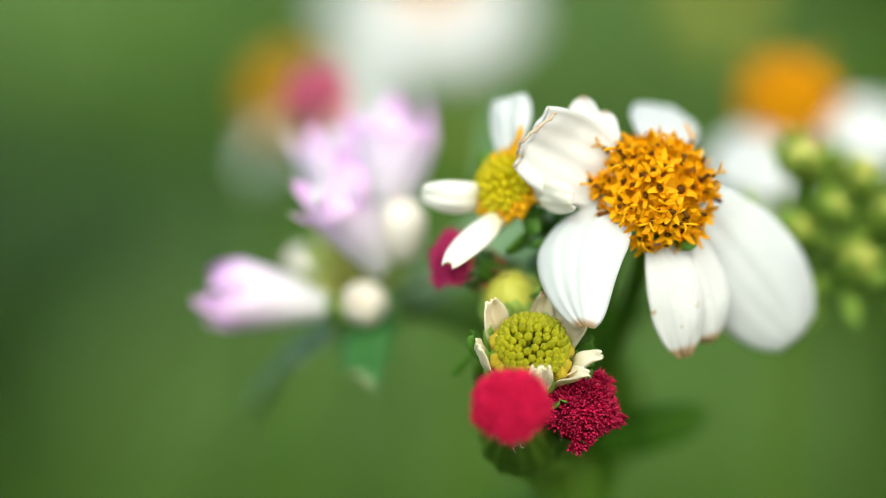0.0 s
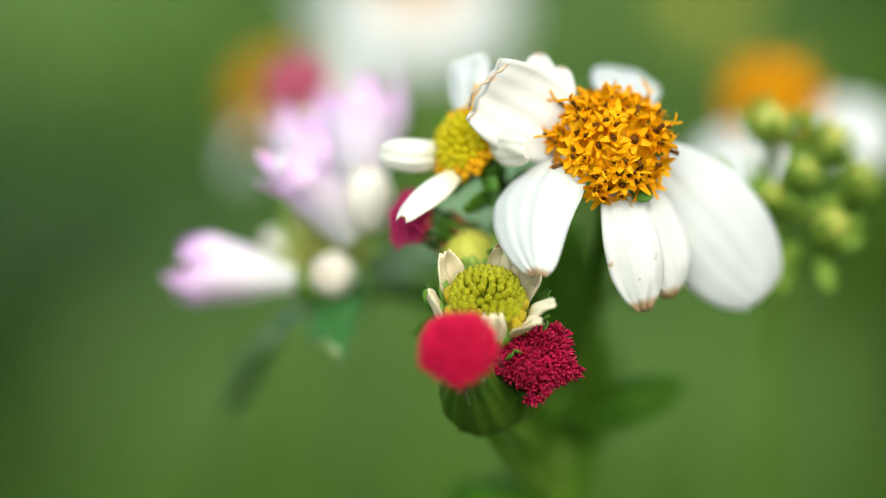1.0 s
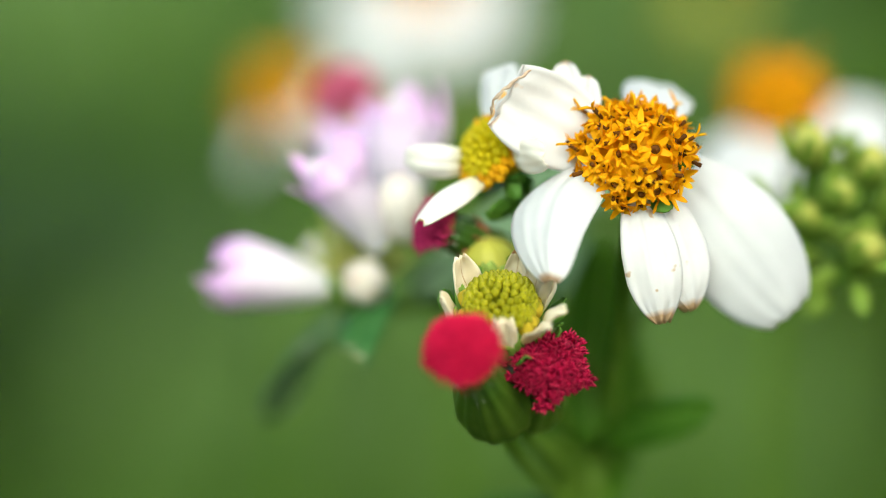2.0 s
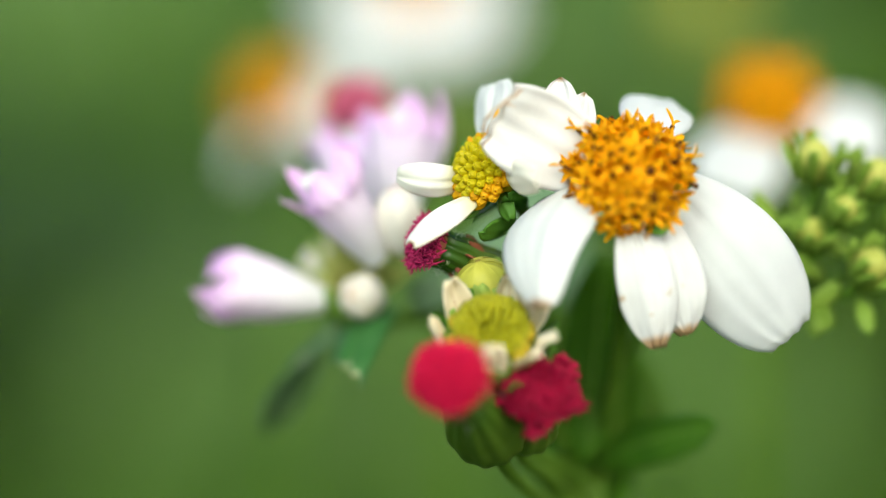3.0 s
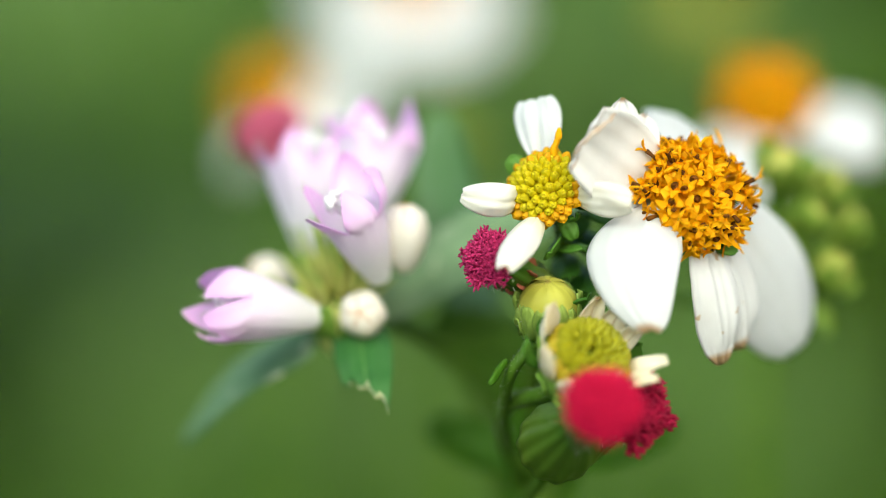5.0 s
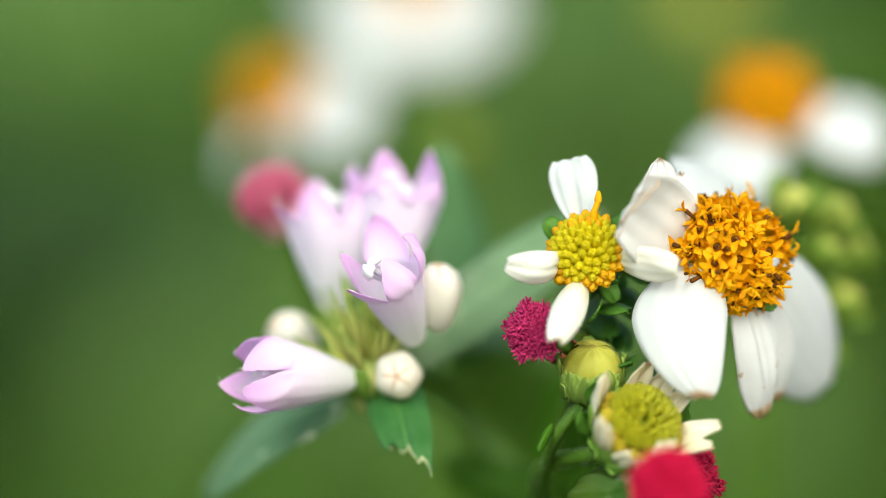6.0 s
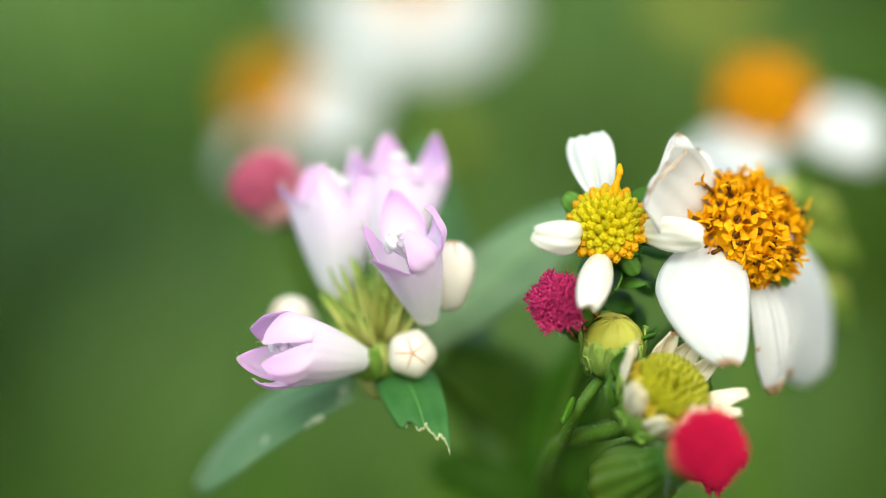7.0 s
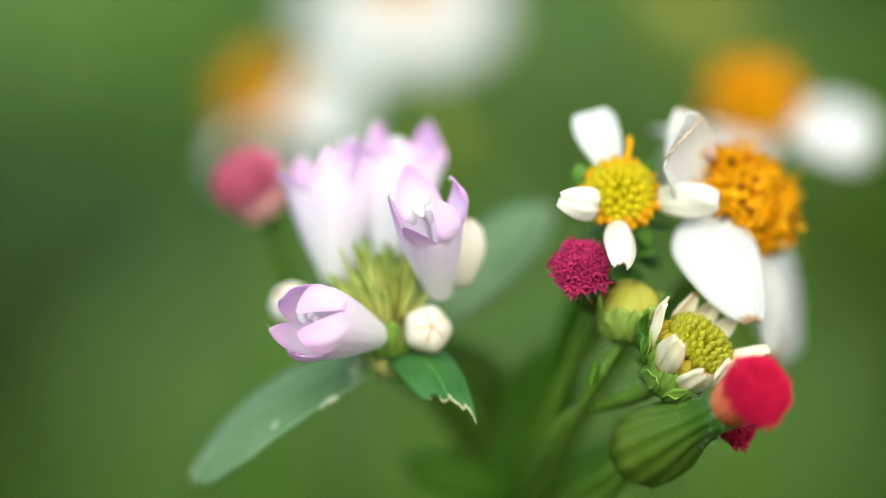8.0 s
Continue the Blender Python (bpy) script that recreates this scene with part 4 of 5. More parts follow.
def lilac_sprig():
    plant = thing("lilac_flower_sprig", foot(-16, 10), "green sprig with lilac funnel flowers and pale round buds", "flower")
    corolla(plant, (-7.5, 13.4, 0.9), (-10.5, 10.9, 5.6), 2.4, [
        (None, (-11.0, 12.9, 10.5), 0.6, 1.3), (None, (-14.5, 10.8, 7.8), 0.0, 1.9), (None, (-14.6, 8.9, 5.4), 0.0, 1.9),
        ((0.05, -0.97, 0.1), (-11.8, 9.0, 7.6), 0.8, 2.2), ((0.75, -0.5, 0.2), (-10.3, 8.8, 9.2), 0.8, 2.2)], (-12.0, 10.2, 6.8), 31, slim=0.38)
    corolla(plant, (-11.9, 15.6, -2.3), (-18.3, 14.4, -1.4), 2.75, [
        (None, (-22.6, 14.8, -2.0), 0.3, 1.4), (None, (-21.4, 14.9, 0.3), 0.4, 1.5), (None, (-21.6, 14.0, -3.5), 0.3, 1.4),
        ((0.2, -0.9, -0.35), (-21.3, 13.2, -2.2), 0.6, 2.0), ((0.2, -0.6, 0.8), (-21.2, 13.4, -0.8), 0.7, 1.9)], (-19.2, 14.4, -1.7), 32, slim=0.36)
    corolla(plant, (-10.5, 22.2, 2.0), (-11.0, 22.3, 9.4), 3.5, [
        (None, (-15.3, 23.0, 10.8), 0.1, 1.2), (None, (-10.8, 26.0, 12.2), 0.1, 1.3), (None, (-8.6, 23.8, 13.4), 0.1, 1.3),
        (None, (-13.2, 19.8, 12.3), 0.1, 1.2), (None, (-9.8, 19.4, 12.3), 0.1, 1.3)], (-11.3, 22.0, 10.4), 33)
    corolla(plant, (-7.6, 19.6, 3.4), (-6.5, 19.0, 11.2), 3.3, [
        (None, (-9.9, 20.4, 13.3), 0.6, 1.4), (None, (-6.8, 21.4, 14.7), 0.2, 1.6), (None, (-4.2, 18.6, 14.8), 0.3, 1.7),
        (None, (-8.2, 16.4, 12.6), 0.2, 1.5), (None, (-5.0, 16.0, 12.4), 0.2, 1.5)], (-7.2, 18.2, 12.2), 34)
    pointed_bud(plant, (-8.8, 13.4, -1.85), (-0.45, -0.88, 0.1), 1.8, 3.4, "round cream bud with a brown star of seams")
    pointed_bud(plant, (-5.9, 12.6, 4.7), (-0.1, -0.25, 1.0), 1.85, 4.9, "tall cream bud with a brownish tip")
    pointed_bud(plant, (-14.0, 23.6, 0.4), (-0.8, -0.2, 0.45), 1.7, 4.0, "white unopened bud")
    rnd = random.Random(7)
    heart = V(-9.8, 17.2, -2.3)
    bm = bmesh.new()
    lathe(bm, [(0.6, -3.2), (1.2, -2.4), (1.5, -1.0), (1.3, 0.6), (0.7, 1.2), (0.1, 1.3)], 16, 8, 0.06, m=axis_frame(heart, (-0.15, -0.2, 1)))
    calyx = part("calyx", bm, tooth_green, plant, "spiky yellow-green calyx cluster")
    bracts(calyx, heart + V(0, 0, -1.4), V(-0.15, -0.2, 1), 1.5, 3.0, 9, 500, 1.2, material=calyx_green, hug=0.45)
    for k in range(120):
        a, e = rnd.uniform(0, 6.28), rnd.uniform(0.25, 1.45)
        d = Vector((math.cos(a) * math.cos(e), math.sin(a) * math.cos(e), math.sin(e)))
        p = heart + d * rnd.uniform(1.2, 2.2)
        s = d.cross(V(rnd.uniform(-1, 1), rnd.uniform(-1, 1), 0.2)).normalized()
        bm = bmesh.new()
        blade(bm, p, p + d * rnd.uniform(1.6, 4.0) + V(-0.4, 0, rnd.uniform(0.8, 2.8)), s, rnd.uniform(0.3, 0.65), 0.15, 0.1, 0.7, 0.3, 0.05, 0, 0.0, thick=0.1, nu=5, nv=2, seed=k)
        part("calyx_tooth", bm, tooth_green, calyx)
    leaves = [
        ((-11.0, 18.6, -4.2), (-18.6, 31.2, -13.5), (0.6, -0.15, 0.75), 8.2, "long grey-green leaf with pale damaged spots", dict(bulge=1.6, cup=0.5, broad=0.5, blunt=0.1, claw=0.5, jag=0.05)),
        ((-8.4, 16.8, -2.8), (-9.2, 9.6, -8.8), (0.82, -0.57, 0.0), 4.6, "short green leaf with a nibbled pale tip", dict(bulge=0.9, cup=0.6, broad=0.3, blunt=0.72, claw=0.85, bite=0.34, sway=0.3, taper=0.12, nu=28, nv=24)),
        ((-5.8, 20.4, -2.2), (12.6, 23.0, 9.0), (-0.4, 0.5, 0.8), 5.6, "broad grey-green leaf", dict(bulge=1.5, cup=0.6, broad=0.5, blunt=0.1, claw=0.4)),
        ((0.2, 25.2, -3.4), (14.3, 28.0, -14.0), (0.7, 0.2, 0.7), 7.6, "broad dark green leaf", dict(bulge=1.2, cup=0.7, sway=2.0, broad=0.5, blunt=0.1, claw=0.4)),
        ((6.5, 26.6, -7.0), (2.6, 32.2, 14.2), (1.0, 0.35, 0.35), 6.6, "tall waxy green leaf behind the flowers", dict(bulge=-1.5, cup=0.5, broad=0.55, blunt=0.12, claw=0.4)),
    ]
    for k, (r, t, s, w, lab, kw) in enumerate(leaves):
        bm = bmesh.new()
        end, _ = blade(bm, r, t, s, w, notch=0, thick=0.22, pleat=0.1, seed=80 + k, **kw)
        leaf = part("leaf", bm, (grey_leaf, nibbled_leaf, grey_leaf, back_leaf, waxy_leaf)[k], plant, lab)
        if k == 1:
            bm = bmesh.new()
            line = smooth_line(end, 60)
            line = [p + V(0.05 * math.sin(i * 2.3), 0.06 * math.sin(i * 1.7), 0.05 * math.cos(i * 3.1)) for i, p in enumerate(line)]
            tube(bm, line, [0.05, 0.09, 0.04, 0.09, 0.05, 0.10, 0.06, 0.12, 0.10, 0.03], 7)
            part("dried_rim", bm, pale_crust, leaf, "pale dried rim where the leaf was eaten")
    stem(plant, [heart + V(0.1, 0.2, -2.2), V(-5.2, 21.6, -3.2), V(-1.2, 24.6, -4.0), V(3.2, 25.8, -6.6), V(7.9, 26.0, -10.8), JOINT + V(1.0, 4.5, -2), JOINT + V(-3, 3, 0) + DOWN * 40,
                 JOINT + V(-6, 5, 0) + DOWN * 160, foot(-16, 10)], [0.75, 0.8, 0.9, 1.0, 1.2, 1.6], steps=60, name="stalk")
    return plant


# ---- the sprig of green buds ----
def bud_sprig():
    plant = thing("bud_sprig", foot(30, 12), "green sprig with clusters of small yellow-green buds", "flower")
    fork = V(22.5, 17.5, -1.0)
    rnd = random.Random(21)
    buds = [((26.0, 15.0, 10.0), 1.6), ((30.6, 16.0, 8.9), 1.5), ((26.0, 15.0, 4.4), 1.2), ((30.6, 14.6, 2.0), 1.5), ((33.0, 17.0, 5.6), 1.4), ((28.4, 13.8, 6.2), 1.1)]
    for k, (p, r) in enumerate(buds):
        p, r = Vector(p), r * 0.88
        axis = ((p - fork).normalized() + V(rnd.uniform(-0.3, 0.3), -0.35, 0.25)).normalized()
        m = axis_frame(p, axis)
        bm = bmesh.new()
        lathe(bm, [(0.3, -r * 1.3), (r * 0.75, -r), (r, -r * 0.3), (r * 0.96, r * 0.3), (r * 0.7, r * 0.85), (r * 0.2, r * 1.15), (0.05, r * 1.18)], 18, 9, 0.05, m=m)
        bud = part("bud", bm, young_bud, plant)
        bracts(bud, p - axis * r * 1.1, axis, r * 0.9, r * 2.1, 8, 140 + k * 9, 1.0, hug=0.4, material=sprig_green)
        stem(plant, [p - axis * r, p - axis * r * 2.2 + V(0, 0.5, -1), fork], [0.45, 0.5], steps=12)
    for k, (r, t, s, w) in enumerate([((24.6, 16.8, 0.6), (21.6, 15.4, 7.6), (1, 0.3, 0.3), 1.6), ((27.0, 16.0, -1.0), (26.4, 14.0, -3.6), (1, 0.2, 0), 1.6),
                                      ((30.0, 16.0, -0.5), (30.6, 14.4, -3.2), (1, 0.2, 0), 1.5), ((23.4, 17.4, 2.0), (21.8, 15.5, 5.2), (0.6, 0.3, 0.7), 1.4),
                                      ((26.4, 17.0, 3.0), (28.4, 14.6, 9.2), (0.8, 0.3, -0.3), 1.5), ((28.6, 17.0, 0.0), (33.4, 15.0, 1.0), (0.1, 0.3, 1.0), 1.6), ((27.0, 17.0, 1.0), (23.8, 14.4, 2.6), (0.3, 0.3, 1.0), 1.6)]):
        bm = bmesh.new()
        blade(bm, r, t, s, w, 0.4, 0.2, 0.4, 0.5, 0.1, 0, 0.02, nu=9, nv=4, seed=170 + k)
        part("leaf", bm, sprig_green, plant)
    for k in range(9):
        p = V(rnd.uniform(23, 33), rnd.uniform(15, 19), rnd.uniform(-2.5, 8.0))
        q = p + V(rnd.uniform(-3, 3), rnd.uniform(-2.5, 0.5), rnd.uniform(-3.5, 3.5))
        bm = bmesh.new()
        blade(bm, p, q, (rnd.uniform(-1, 1), 0.3, rnd.uniform(-1, 1)), rnd.uniform(1.4, 2.2), 0.4, 0.2, 0.4, 0.5, 0.1, 0, 0.02, nu=9, nv=4, seed=190 + k)
        part("leaf", bm, sprig_green, plant)
    stem(plant, [fork, V(16.0, 19.0, -1.5), V(11.5, 21.0, -7.0), JOINT + V(1.5, 3, -4), JOINT + V(3, 6, 0) + DOWN * 40, JOINT + V(16, 6, 0) + DOWN * 150, foot(30, 12)], [0.4, 0.5, 1.0, 1.6], steps=40, name="stalk")
    return plant


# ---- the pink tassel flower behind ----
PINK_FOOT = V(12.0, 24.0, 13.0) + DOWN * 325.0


def pink_tassel():
    plant = thing("pink_tassel_flower", PINK_FOOT, "soft pink tassel flower head on a thin green stalk", "flower")
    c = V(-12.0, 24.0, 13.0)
    b, a = tassel_head(plant, c + V(1.9, 1.4, -2.6), c, 2.3, 2.3, ROSE, 190, 2.5, "pink tassel flower with a dull rose base", dusty_rose, 0.85, 8, 120, 0.2, dusty_rose)
    stem(plant, [b + a * 0.4, b - a * 3 + V(0, 1, -4), c + V(9, 6, 0) + DOWN * 14, c + V(21, 6, 0) + DOWN * 40, c + V(24, 6, 0) + DOWN * 180, PINK_FOOT], [0.55, 0.6, 0.9, 1.2], steps=40, name="stalk")
    return plant


# ---- daisies further back ----
def far_daisy(at, axis, turn, foot_shift, label, petals):
    """An open white daisy on its own stalk, at a place in the bunch's space."""
    at = Vector(at)
    axis = Vector(axis).normalized()
    ground = 0.307 / MM
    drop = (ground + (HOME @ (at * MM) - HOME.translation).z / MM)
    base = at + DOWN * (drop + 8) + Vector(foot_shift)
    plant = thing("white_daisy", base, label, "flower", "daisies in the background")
    m = axis_frame(at, axis, turn)
    bm = bmesh.new()
    lathe(bm, [(0.4, -2.4), (2.4, -1.8), (3.4, -0.4), (3.4, 0.6), (2.9, 1.8), (1.8, 2.7), (0.1, 3.1)], 20, m=m)
    head = part("flower_head", bm, orange_floret, plant, "orange disc of open florets")
    rnd = random.Random(int(turn) + 5)
    for p, n, t in dome_places(60, radians(95), 3.3, 1.0, 0.15, 9):
        piece("floret", OPEN[rnd.randrange(7)], m @ axis_frame(p + n * 0.7, n, rnd.uniform(0, 360)) @ Matrix.Scale(1.25, 4), head)
    r3 = m.to_3x3()
    for k, (a, ln, wd) in enumerate(petals):
        d = r3 @ Vector((math.cos(radians(a)), math.sin(radians(a)), 0))
        s = r3 @ Vector((-math.sin(radians(a)), math.cos(radians(a)), 0))
        bm = bmesh.new()
        blade(bm, at + d * 2.6, at + d * ln - axis * 2.0, s, wd, 0.8, 0.6, 0.4, 0.6, 0.5, 0.05, seed=int(turn) + k)
        part("petal", bm, white_petal, head)
    stem(plant, [at - axis * 2.2, at - axis * 6 + DOWN * 6, at + V(1, 6, 0) + DOWN * 60, (at + base) / 2 + V(4, 6, 0), base], [0.8, 0.9, 1.2, 1.6], steps=40, name="stalk")
    return plant


daisies = daisy_plant()
tassels = tassel_plant()
lilacs = lilac_sprig()
buds = bud_sprig()
pink = pink_tassel()


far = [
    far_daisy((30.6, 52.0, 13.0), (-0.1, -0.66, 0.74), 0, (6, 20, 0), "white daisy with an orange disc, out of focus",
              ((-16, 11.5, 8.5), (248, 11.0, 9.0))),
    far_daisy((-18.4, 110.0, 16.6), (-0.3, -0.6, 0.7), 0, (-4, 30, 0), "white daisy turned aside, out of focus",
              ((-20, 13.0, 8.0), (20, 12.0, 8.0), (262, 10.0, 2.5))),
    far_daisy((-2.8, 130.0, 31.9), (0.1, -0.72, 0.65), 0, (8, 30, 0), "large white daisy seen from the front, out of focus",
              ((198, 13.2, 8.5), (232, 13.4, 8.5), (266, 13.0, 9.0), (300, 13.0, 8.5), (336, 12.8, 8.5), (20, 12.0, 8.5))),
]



def far_bud(at, r, foot_shift, label, material):
    """A bud on its own stalk further back."""
    at = Vector(at)
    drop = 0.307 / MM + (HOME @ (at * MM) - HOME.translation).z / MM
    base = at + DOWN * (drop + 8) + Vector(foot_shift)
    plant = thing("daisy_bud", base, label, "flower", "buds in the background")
    axis = V(0.1, -0.3, 1).normalized()
    bm = bmesh.new()
    lathe(bm, [(0.3, -r * 1.3), (r * 0.75, -r), (r, -r * 0.3), (r * 0.96, r * 0.3), (r * 0.7, r * 0.85), (r * 0.2, r * 1.15), (0.05, r * 1.18)], 18, 9, 0.05, m=axis_frame(at, axis))
    bud = part("bud", bm, material, plant)
    bracts(bud, at - axis * r * 0.9, axis, r * 0.9, r * 1.6, 8, 400 + int(r * 10), 1.2, hug=0.2)
    stem(plant, [at - axis * r, at - axis * r * 3 + V(0, 2, -2), (at + base) / 2 + V(3, 6, 0), base], [0.6, 0.8, 1.2], steps=30, name="stalk")
    return plant


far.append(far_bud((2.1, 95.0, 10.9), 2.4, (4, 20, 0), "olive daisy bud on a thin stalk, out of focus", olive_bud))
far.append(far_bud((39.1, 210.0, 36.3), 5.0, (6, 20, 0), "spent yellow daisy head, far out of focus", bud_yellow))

# ---- the meadow ----
def soil_material():
    m, nodes, links, shader = node_material("meadow_soil")
    tex = nodes.new("ShaderNodeTexCoord")
    a = nodes.new("ShaderNodeTexNoise")
    a.inputs["Scale"].default_value, a.inputs["Detail"].default_value = 3.0, 8
    b = nodes.new("ShaderNodeTexNoise")
    b.inputs["Scale"].default_value, b.inputs["Detail"].default_value = 60.0, 6
    links.new(tex.outputs["Object"], a.inputs["Vector"])
    links.new(tex.outputs["Object"], b.inputs["Vector"])
    add = nodes.new("ShaderNodeMath")
    add.operation = "MULTIPLY_ADD"
    links.new(b.outputs["Fac"], add.inputs[0])
    add.inputs[1].default_value = 0.5
    links.new(a.outputs["Fac"], add.inputs[2])
    ramp = ramp_node(nodes, [(0.55, (0.028, 0.065, 0.010)), (0.95, (0.085, 0.14, 0.03))])
    links.new(add.outputs[0], ramp.inputs["Fac"])
    links.new(ramp.outputs["Color"], shader.inputs["Base Color"])
    bump = nodes.new("ShaderNodeBump")
    bump.inputs["Strength"].default_value, bump.inputs["Distance"].default_value = 0.6, 0.01
    links.new(b.outputs["Fac"], bump.inputs["Height"])
    links.new(bump.outputs["Normal"], shader.inputs["Normal"])
    shader.inputs["Roughness"].default_value = 0.9
    return m


def ground_sheet():
    bm = bmesh.new()
    ext = [-600, -60, -12, -5, -2.5, -1, 0, 1, 2.5, 5, 12, 60, 600]
    rows = [[Vector((x, y, 0.03 * noise.noise((x * 0.7, y * 0.7, 0)) if abs(x) < 20 and abs(y) < 20 and max(abs(x), abs(y)) > 0.9 else 0.0)) for x in ext] for y in ext]
    grid_skin(bm, rows)
    me = bpy.data.meshes.new("ground")
    bmesh.ops.recalc_face_normals(bm, faces=bm.faces)
    bm.to_mesh(me)
    bm.free()
    me.materials.append(soil_material())
    tagged(new("ground", me), "green weedy meadow soil", "ground", kind="structure")


def tuft_field(name, label, category, material, count, where, height, width, seed, droop=0.5):
    """Many bent blades in one mesh."""
    rnd = random.Random(seed)
    verts, faces, uvs = [], [], []
    for _ in range(count):
        x, y, z0, grow = where(rnd)
        h = height * grow * rnd.uniform(0.6, 1.3)
        w = width * rnd.uniform(0.6, 1.4)
        a = rnd.uniform(0, 6.283)
        lean = Vector((math.cos(a), math.sin(a), 0)) * h * rnd.uniform(0.15, droop)
        s = Vector((-math.sin(a), math.cos(a), 0))
        b = Vector((x, y, z0))
        i = len(verts)
        for u, ww in ((0, 0.5), (0.35, 1.0), (0.7, 0.8), (1.0, 0.06)):
            c = b + Vector((0, 0, h * (u - 0.35 * u * u * droop))) + lean * u * u
            verts += [c - s * w * ww * 0.5, c + s * w * ww * 0.5]
        for k in range(3):
            faces.append((i + 2 * k, i + 2 * k + 1, i + 2 * k + 3, i + 2 * k + 2))
    me = bpy.data.meshes.new(name)
    me.from_pydata(verts, [], faces)
    me.uv_layers.new(name="UVMap")
    me.materials.append(material)
    return tagged(new(name, me), label, category, kind="stuff")


meadow_leaf = plant_material("meadow_leaf", (0.030, 0.086, 0.003), (0.084, 0.176, 0.010), 6.0, 0.6, 0.25, 0.4, 0.1, gloss=0.08)
turf_leaf = plant_material("turf_leaf", (0.026, 0.078, 0.003), (0.075, 0.16, 0.010), 6.0, 0.6, 0.25, 0.4, 0.1, gloss=0.08)
olive_leaf = plant_material("olive_leaf", (0.075, 0.155, 0.028), (0.155, 0.26, 0.07), 6.0, 0.6, 0.2, 0.4, 0.1)
pale_leaf = plant_material("pale_leaf", (0.13, 0.25, 0.06), (0.26, 0.40, 0.13), 6.0, 0.6, 0.25, 0.4, 0.1)
weed_leaf = plant_material("weed_leaf", (0.023, 0.046, 0.003), (0.060, 0.090, 0.007), 6.0, 0.6, 0.12, 0.4, 0.1, gloss=0.08)
# leaf colour darkened to stand for shade in the background
shade_dark_leaf = plant_material("shade_dark_leaf", (0.020, 0.052, 0.007), (0.058, 0.11, 0.015), 6.0, 0.5, 0.1, 0.4, 0.1)

ground_sheet()


def meadow_spot(rnd):
    """Anywhere in the field round the flowers, thicker in the first metres."""
    r = 0.75 + 6.5 * rnd.random() ** 1.5 + min(0.0, rnd.gauss(0, 0.18))
    a = rnd.uniform(-3.1416, 3.1416)
    return r * math.sin(a), r * math.cos(a), -0.01, 1.0 if r > 0.75 else 0.5


def near_spot(rnd):
    """Short turf under and round the flowers."""
    r, a = 1.25 * math.sqrt(rnd.random()), rnd.uniform(-3.1416, 3.1416)
    return r * math.sin(a), r * math.cos(a), -0.01, 0.55 if r < 1.0 else 0.8


tuft_field("meadow_grass", "dense mixed green meadow plants", "grass", meadow_leaf, 52000, meadow_spot, 0.10, 0.018, 51)
tuft_field("meadow_grass", "dense dark green grass around the flowers", "grass", turf_leaf, 16000, near_spot, 0.08, 0.012, 52)


def patch(cx, cy, rx, ry, top):
    def spot(rnd):
        a, b = rnd.gauss(0, 0.42), rnd.gauss(0, 0.42)
        return cx + a * rx, cy + b * ry, rnd.uniform(-0.01, top) * max(0.2, 1.2 - 0.6 * math.hypot(a, b)), 1.0
    return spot


tuft_field("dry_grass", "dull olive patch of drier grass", "grass", olive_leaf, 3400, patch(0.0, 1.10, 0.15, 0.22, 0.03), 0.08, 0.014, 53)
tuft_field("dry_grass", "pale green patch of taller grass", "grass", pale_leaf, 350, patch(-0.46, 2.65, 0.28, 0.6, 0.05), 0.10, 0.02, 56)
tuft_field("dry_grass", "light olive-green stretch of grass", "grass", olive_leaf, 5200, patch(0.10, 2.25, 0.20, 0.62, 0.03), 0.09, 0.018, 58)
# added where the left side is shaded; its dark leaf colour carries the shade
tuft_field("shrub", "added low shrub with leaves darkened to stand for shade", "shrub", shade_dark_leaf, 11000, patch(-0.27, 1.27, 0.19, 0.38, 0.065), 0.06, 0.025, 54, 1.2)
tuft_field("shrub", "dark green weeds among the grass", "shrub", weed_leaf, 9000, patch(0.18, 1.36, 0.20, 0.5, 0.025), 0.06, 0.022, 57, 1.0)
# added, with the same darkened leaves, to darken the upper right
tuft_field("shrub", "added low shrub further off, darkened like the shaded one", "shrub", shade_dark_leaf, 3600, patch(0.565, 3.0, 0.2, 0.3, 0.42), 0.10, 0.03, 55, 1.2)


# ---- what moves ----
def turned(vx, vy, vz, tx, ty, tz):
    """The bunch's turn (degrees about right, down and away) and shift (millimetres right, down and away) as a pose in its space."""
    v = Vector((vx, vz, -vy))
    turn = Matrix.Rotation(radians(v.length), 4, v.normalized()) if v.length > 1e-6 else Matrix()
    return Matrix.Translation(Vector((tx, tz, -ty)) * MM) @ turn


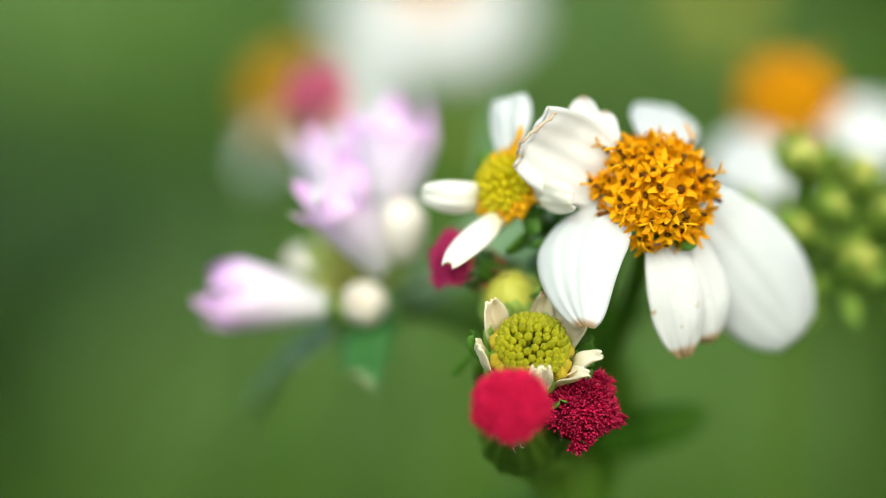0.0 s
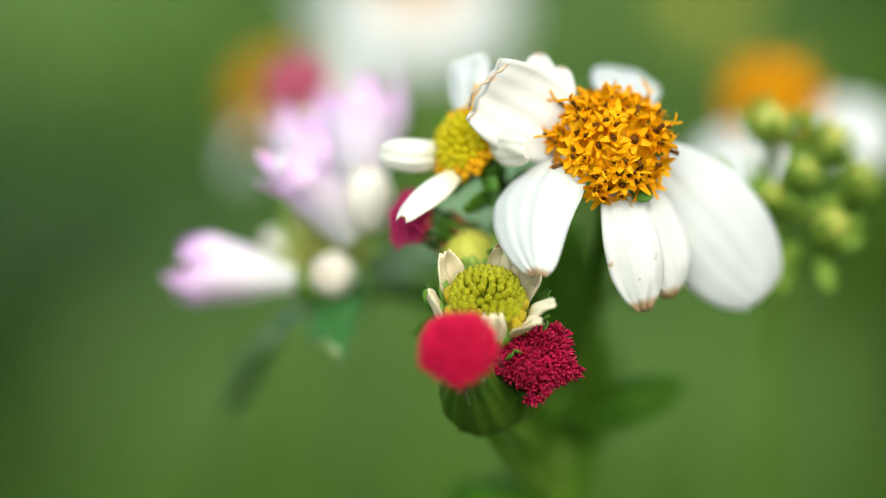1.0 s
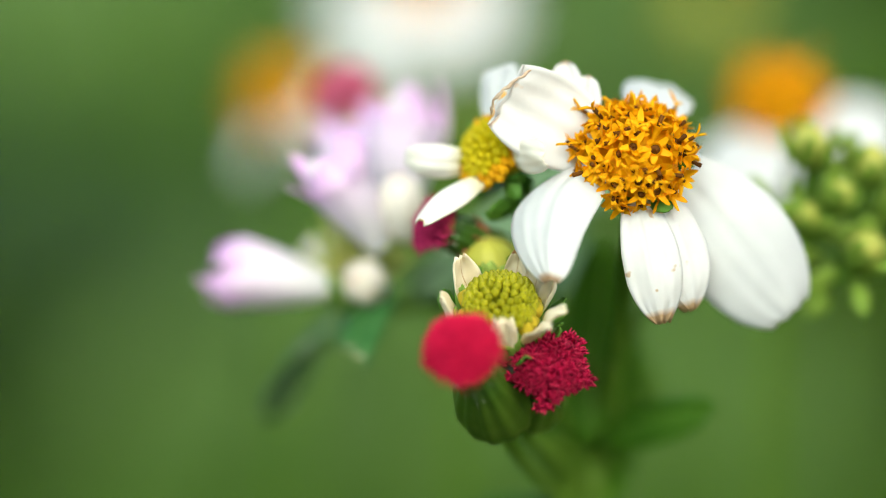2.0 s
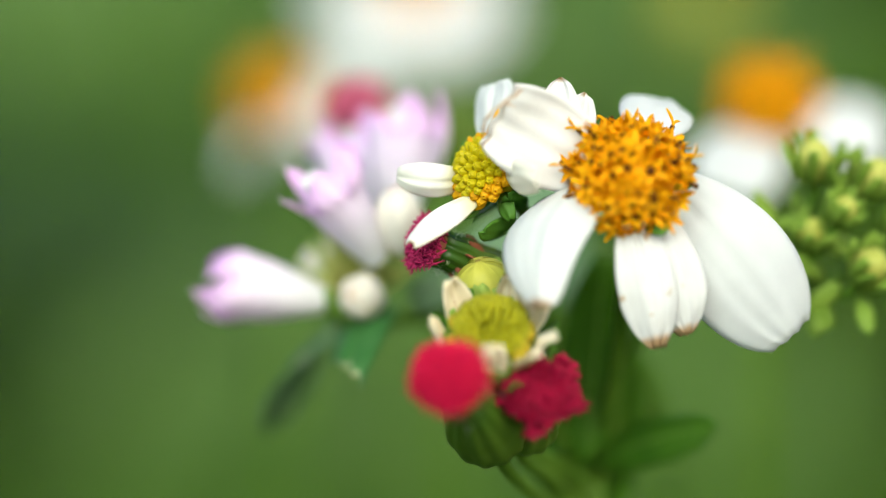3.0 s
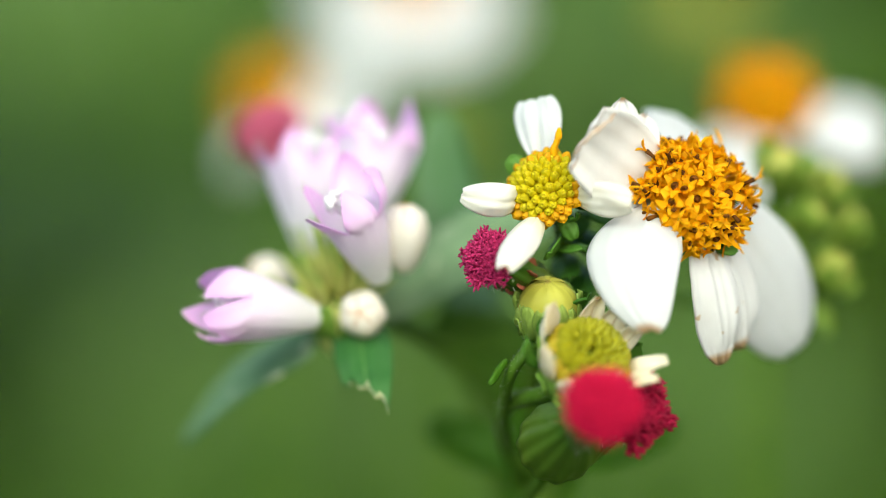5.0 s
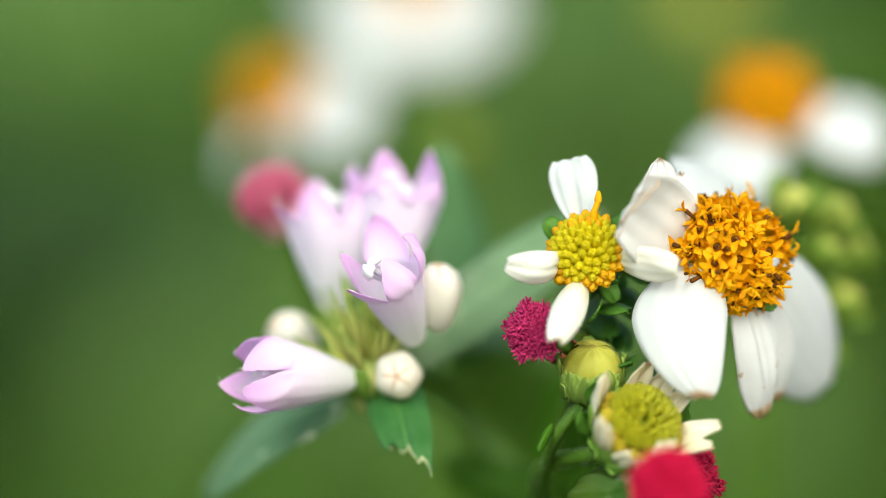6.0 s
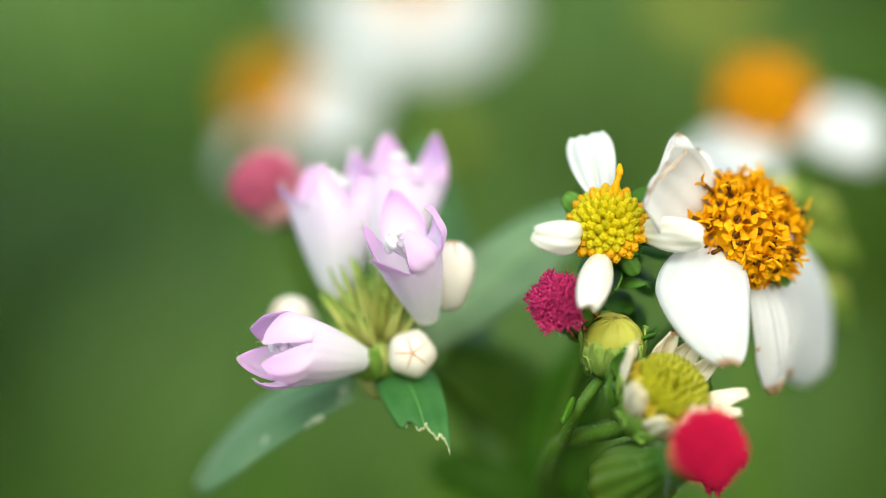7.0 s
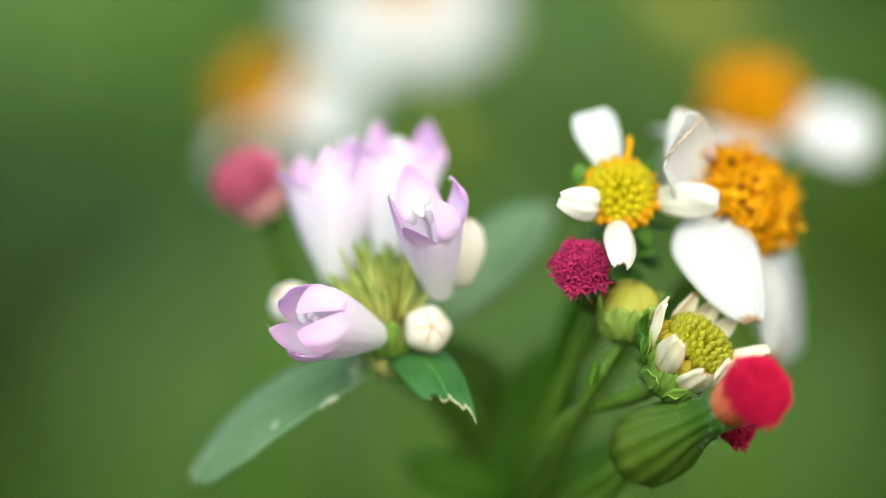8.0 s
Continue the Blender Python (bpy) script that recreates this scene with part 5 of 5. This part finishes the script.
def motions():
    bunch = [
        (0, 3.86, -0.89, 0.83, 2.77, 3.45, 3.29),
        (0.2, 3.80, -1.06, 0.52, 1.87, 3.94, 2.55),
        (0.3, 3.71, -0.25, -0.13, 1.84, 3.62, 2.34),
        (0.5, 3.45, 0.08, 0.07, 1.34, 2.53, 2.10),
        (0.7, 2.69, 0.54, -0.10, 0.24, 1.87, 1.97),
        (0.8, 1.11, 1.37, -0.63, -1.62, 0.81, 2.03),
        (1, -0.24, 2.23, 0.00, -0.51, 0.10, 2.55),
        (1.2, -1.00, 2.86, 0.92, -1.40, -0.07, 2.37),
        (1.5, -2.35, 3.91, 1.51, 1.78, -0.42, 2.56),
        (1.7, -2.69, 5.09, 1.23, 1.25, -0.71, 2.36),
        (2, -2.25, 6.96, 1.87, 0.85, 0.46, 2.19),
        (2.2, -0.11, 7.77, 1.94, 0.44, 1.39, 1.41),
        (3.5, -1.03, 8.35, 2.13, 0.28, 2.50, -3.67),
        (3.8, 2.02, 3.12, 0.80, 0.62, 4.43, -3.27),
        (4, 3.23, 0.27, 0.45, 2.09, 5.04, -2.80),
        (4.2, 5.77, -4.93, -0.14, 1.87, 4.96, -1.52),
        (5.3, 1.60, -18.55, 2.11, 7.95, 4.03, -2.51),
        (5.5, 2.45, -18.71, 0.59, 9.05, 5.50, -3.49),
        (5.8, 4.18, -19.37, -0.36, 9.35, 7.38, -2.80),
        (6, 5.90, -22.64, -0.89, 9.90, 8.70, -2.91),
        (6.2, 4.08, -24.96, -0.73, 11.11, 8.33, -3.33),
        (6.5, 3.79, -25.44, -0.30, 11.17, 7.02, -3.54),
        (6.8, 2.10, -28.64, 0.14, 12.86, 6.71, -3.31),
        (7, 1.97, -29.10, 0.27, 11.89, 6.44, -3.20),
        (7.2, 1.27, -32.12, 0.56, 11.66, 6.28, -1.77),
        (7.3, 0.22, -32.88, 0.86, 13.28, 6.22, -1.52),
        (7.5, -0.58, -34.10, 1.16, 16.42, 6.21, -1.59),
        (7.7, -0.75, -36.08, 0.65, 14.02, 6.09, -0.25),
        (7.8, -1.48, -37.77, 0.79, 14.09, 5.36, 0.34),
        (8, -3.75, -40.05, 0.38, 14.19, 3.68, 1.05),
    ]
    for plant in (daisies, tassels, lilacs, buds):
        b = Matrix.Translation(Vector(plant["base"]) * MM)
        walk(plant, [(r[0], HOME @ turned(*r[1:]) @ b) for r in bunch])
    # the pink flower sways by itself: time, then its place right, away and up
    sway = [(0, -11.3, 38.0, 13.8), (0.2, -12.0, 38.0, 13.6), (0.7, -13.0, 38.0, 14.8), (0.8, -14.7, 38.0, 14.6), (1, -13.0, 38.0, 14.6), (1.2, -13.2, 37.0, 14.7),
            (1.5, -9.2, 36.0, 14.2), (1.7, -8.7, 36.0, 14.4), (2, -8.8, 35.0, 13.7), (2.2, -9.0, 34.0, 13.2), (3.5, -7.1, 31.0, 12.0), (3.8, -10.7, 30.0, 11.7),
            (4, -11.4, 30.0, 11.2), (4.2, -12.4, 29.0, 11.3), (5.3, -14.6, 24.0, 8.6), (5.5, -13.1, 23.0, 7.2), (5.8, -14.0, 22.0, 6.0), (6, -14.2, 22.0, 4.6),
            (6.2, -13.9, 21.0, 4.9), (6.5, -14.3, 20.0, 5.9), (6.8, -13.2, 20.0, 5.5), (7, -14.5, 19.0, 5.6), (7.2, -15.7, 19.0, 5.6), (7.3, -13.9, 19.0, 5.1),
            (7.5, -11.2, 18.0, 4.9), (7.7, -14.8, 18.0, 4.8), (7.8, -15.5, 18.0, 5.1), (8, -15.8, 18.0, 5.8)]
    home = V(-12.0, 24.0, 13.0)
    b = Matrix.Translation(Vector(pink["base"]) * MM)
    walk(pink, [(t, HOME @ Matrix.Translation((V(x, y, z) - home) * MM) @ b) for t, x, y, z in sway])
    # the far daisies drift a little in the wind
    drift = [(0, 1.2), (0.5, 0.5), (1.0, -0.4), (1.5, 0.9), (2.0, 0.3), (3.5, -0.8), (4.0, -0.9), (5.5, -0.8), (6.5, -0.7), (7.0, -1.0), (7.5, -1.4), (8.0, -2.0)]
    for plant in far:
        b = Matrix.Translation(Vector(plant["base"]) * MM)
        walk(plant, [(t, HOME @ Matrix.Translation((x * MM, 0, 0)) @ b) for t, x in drift])


motions()
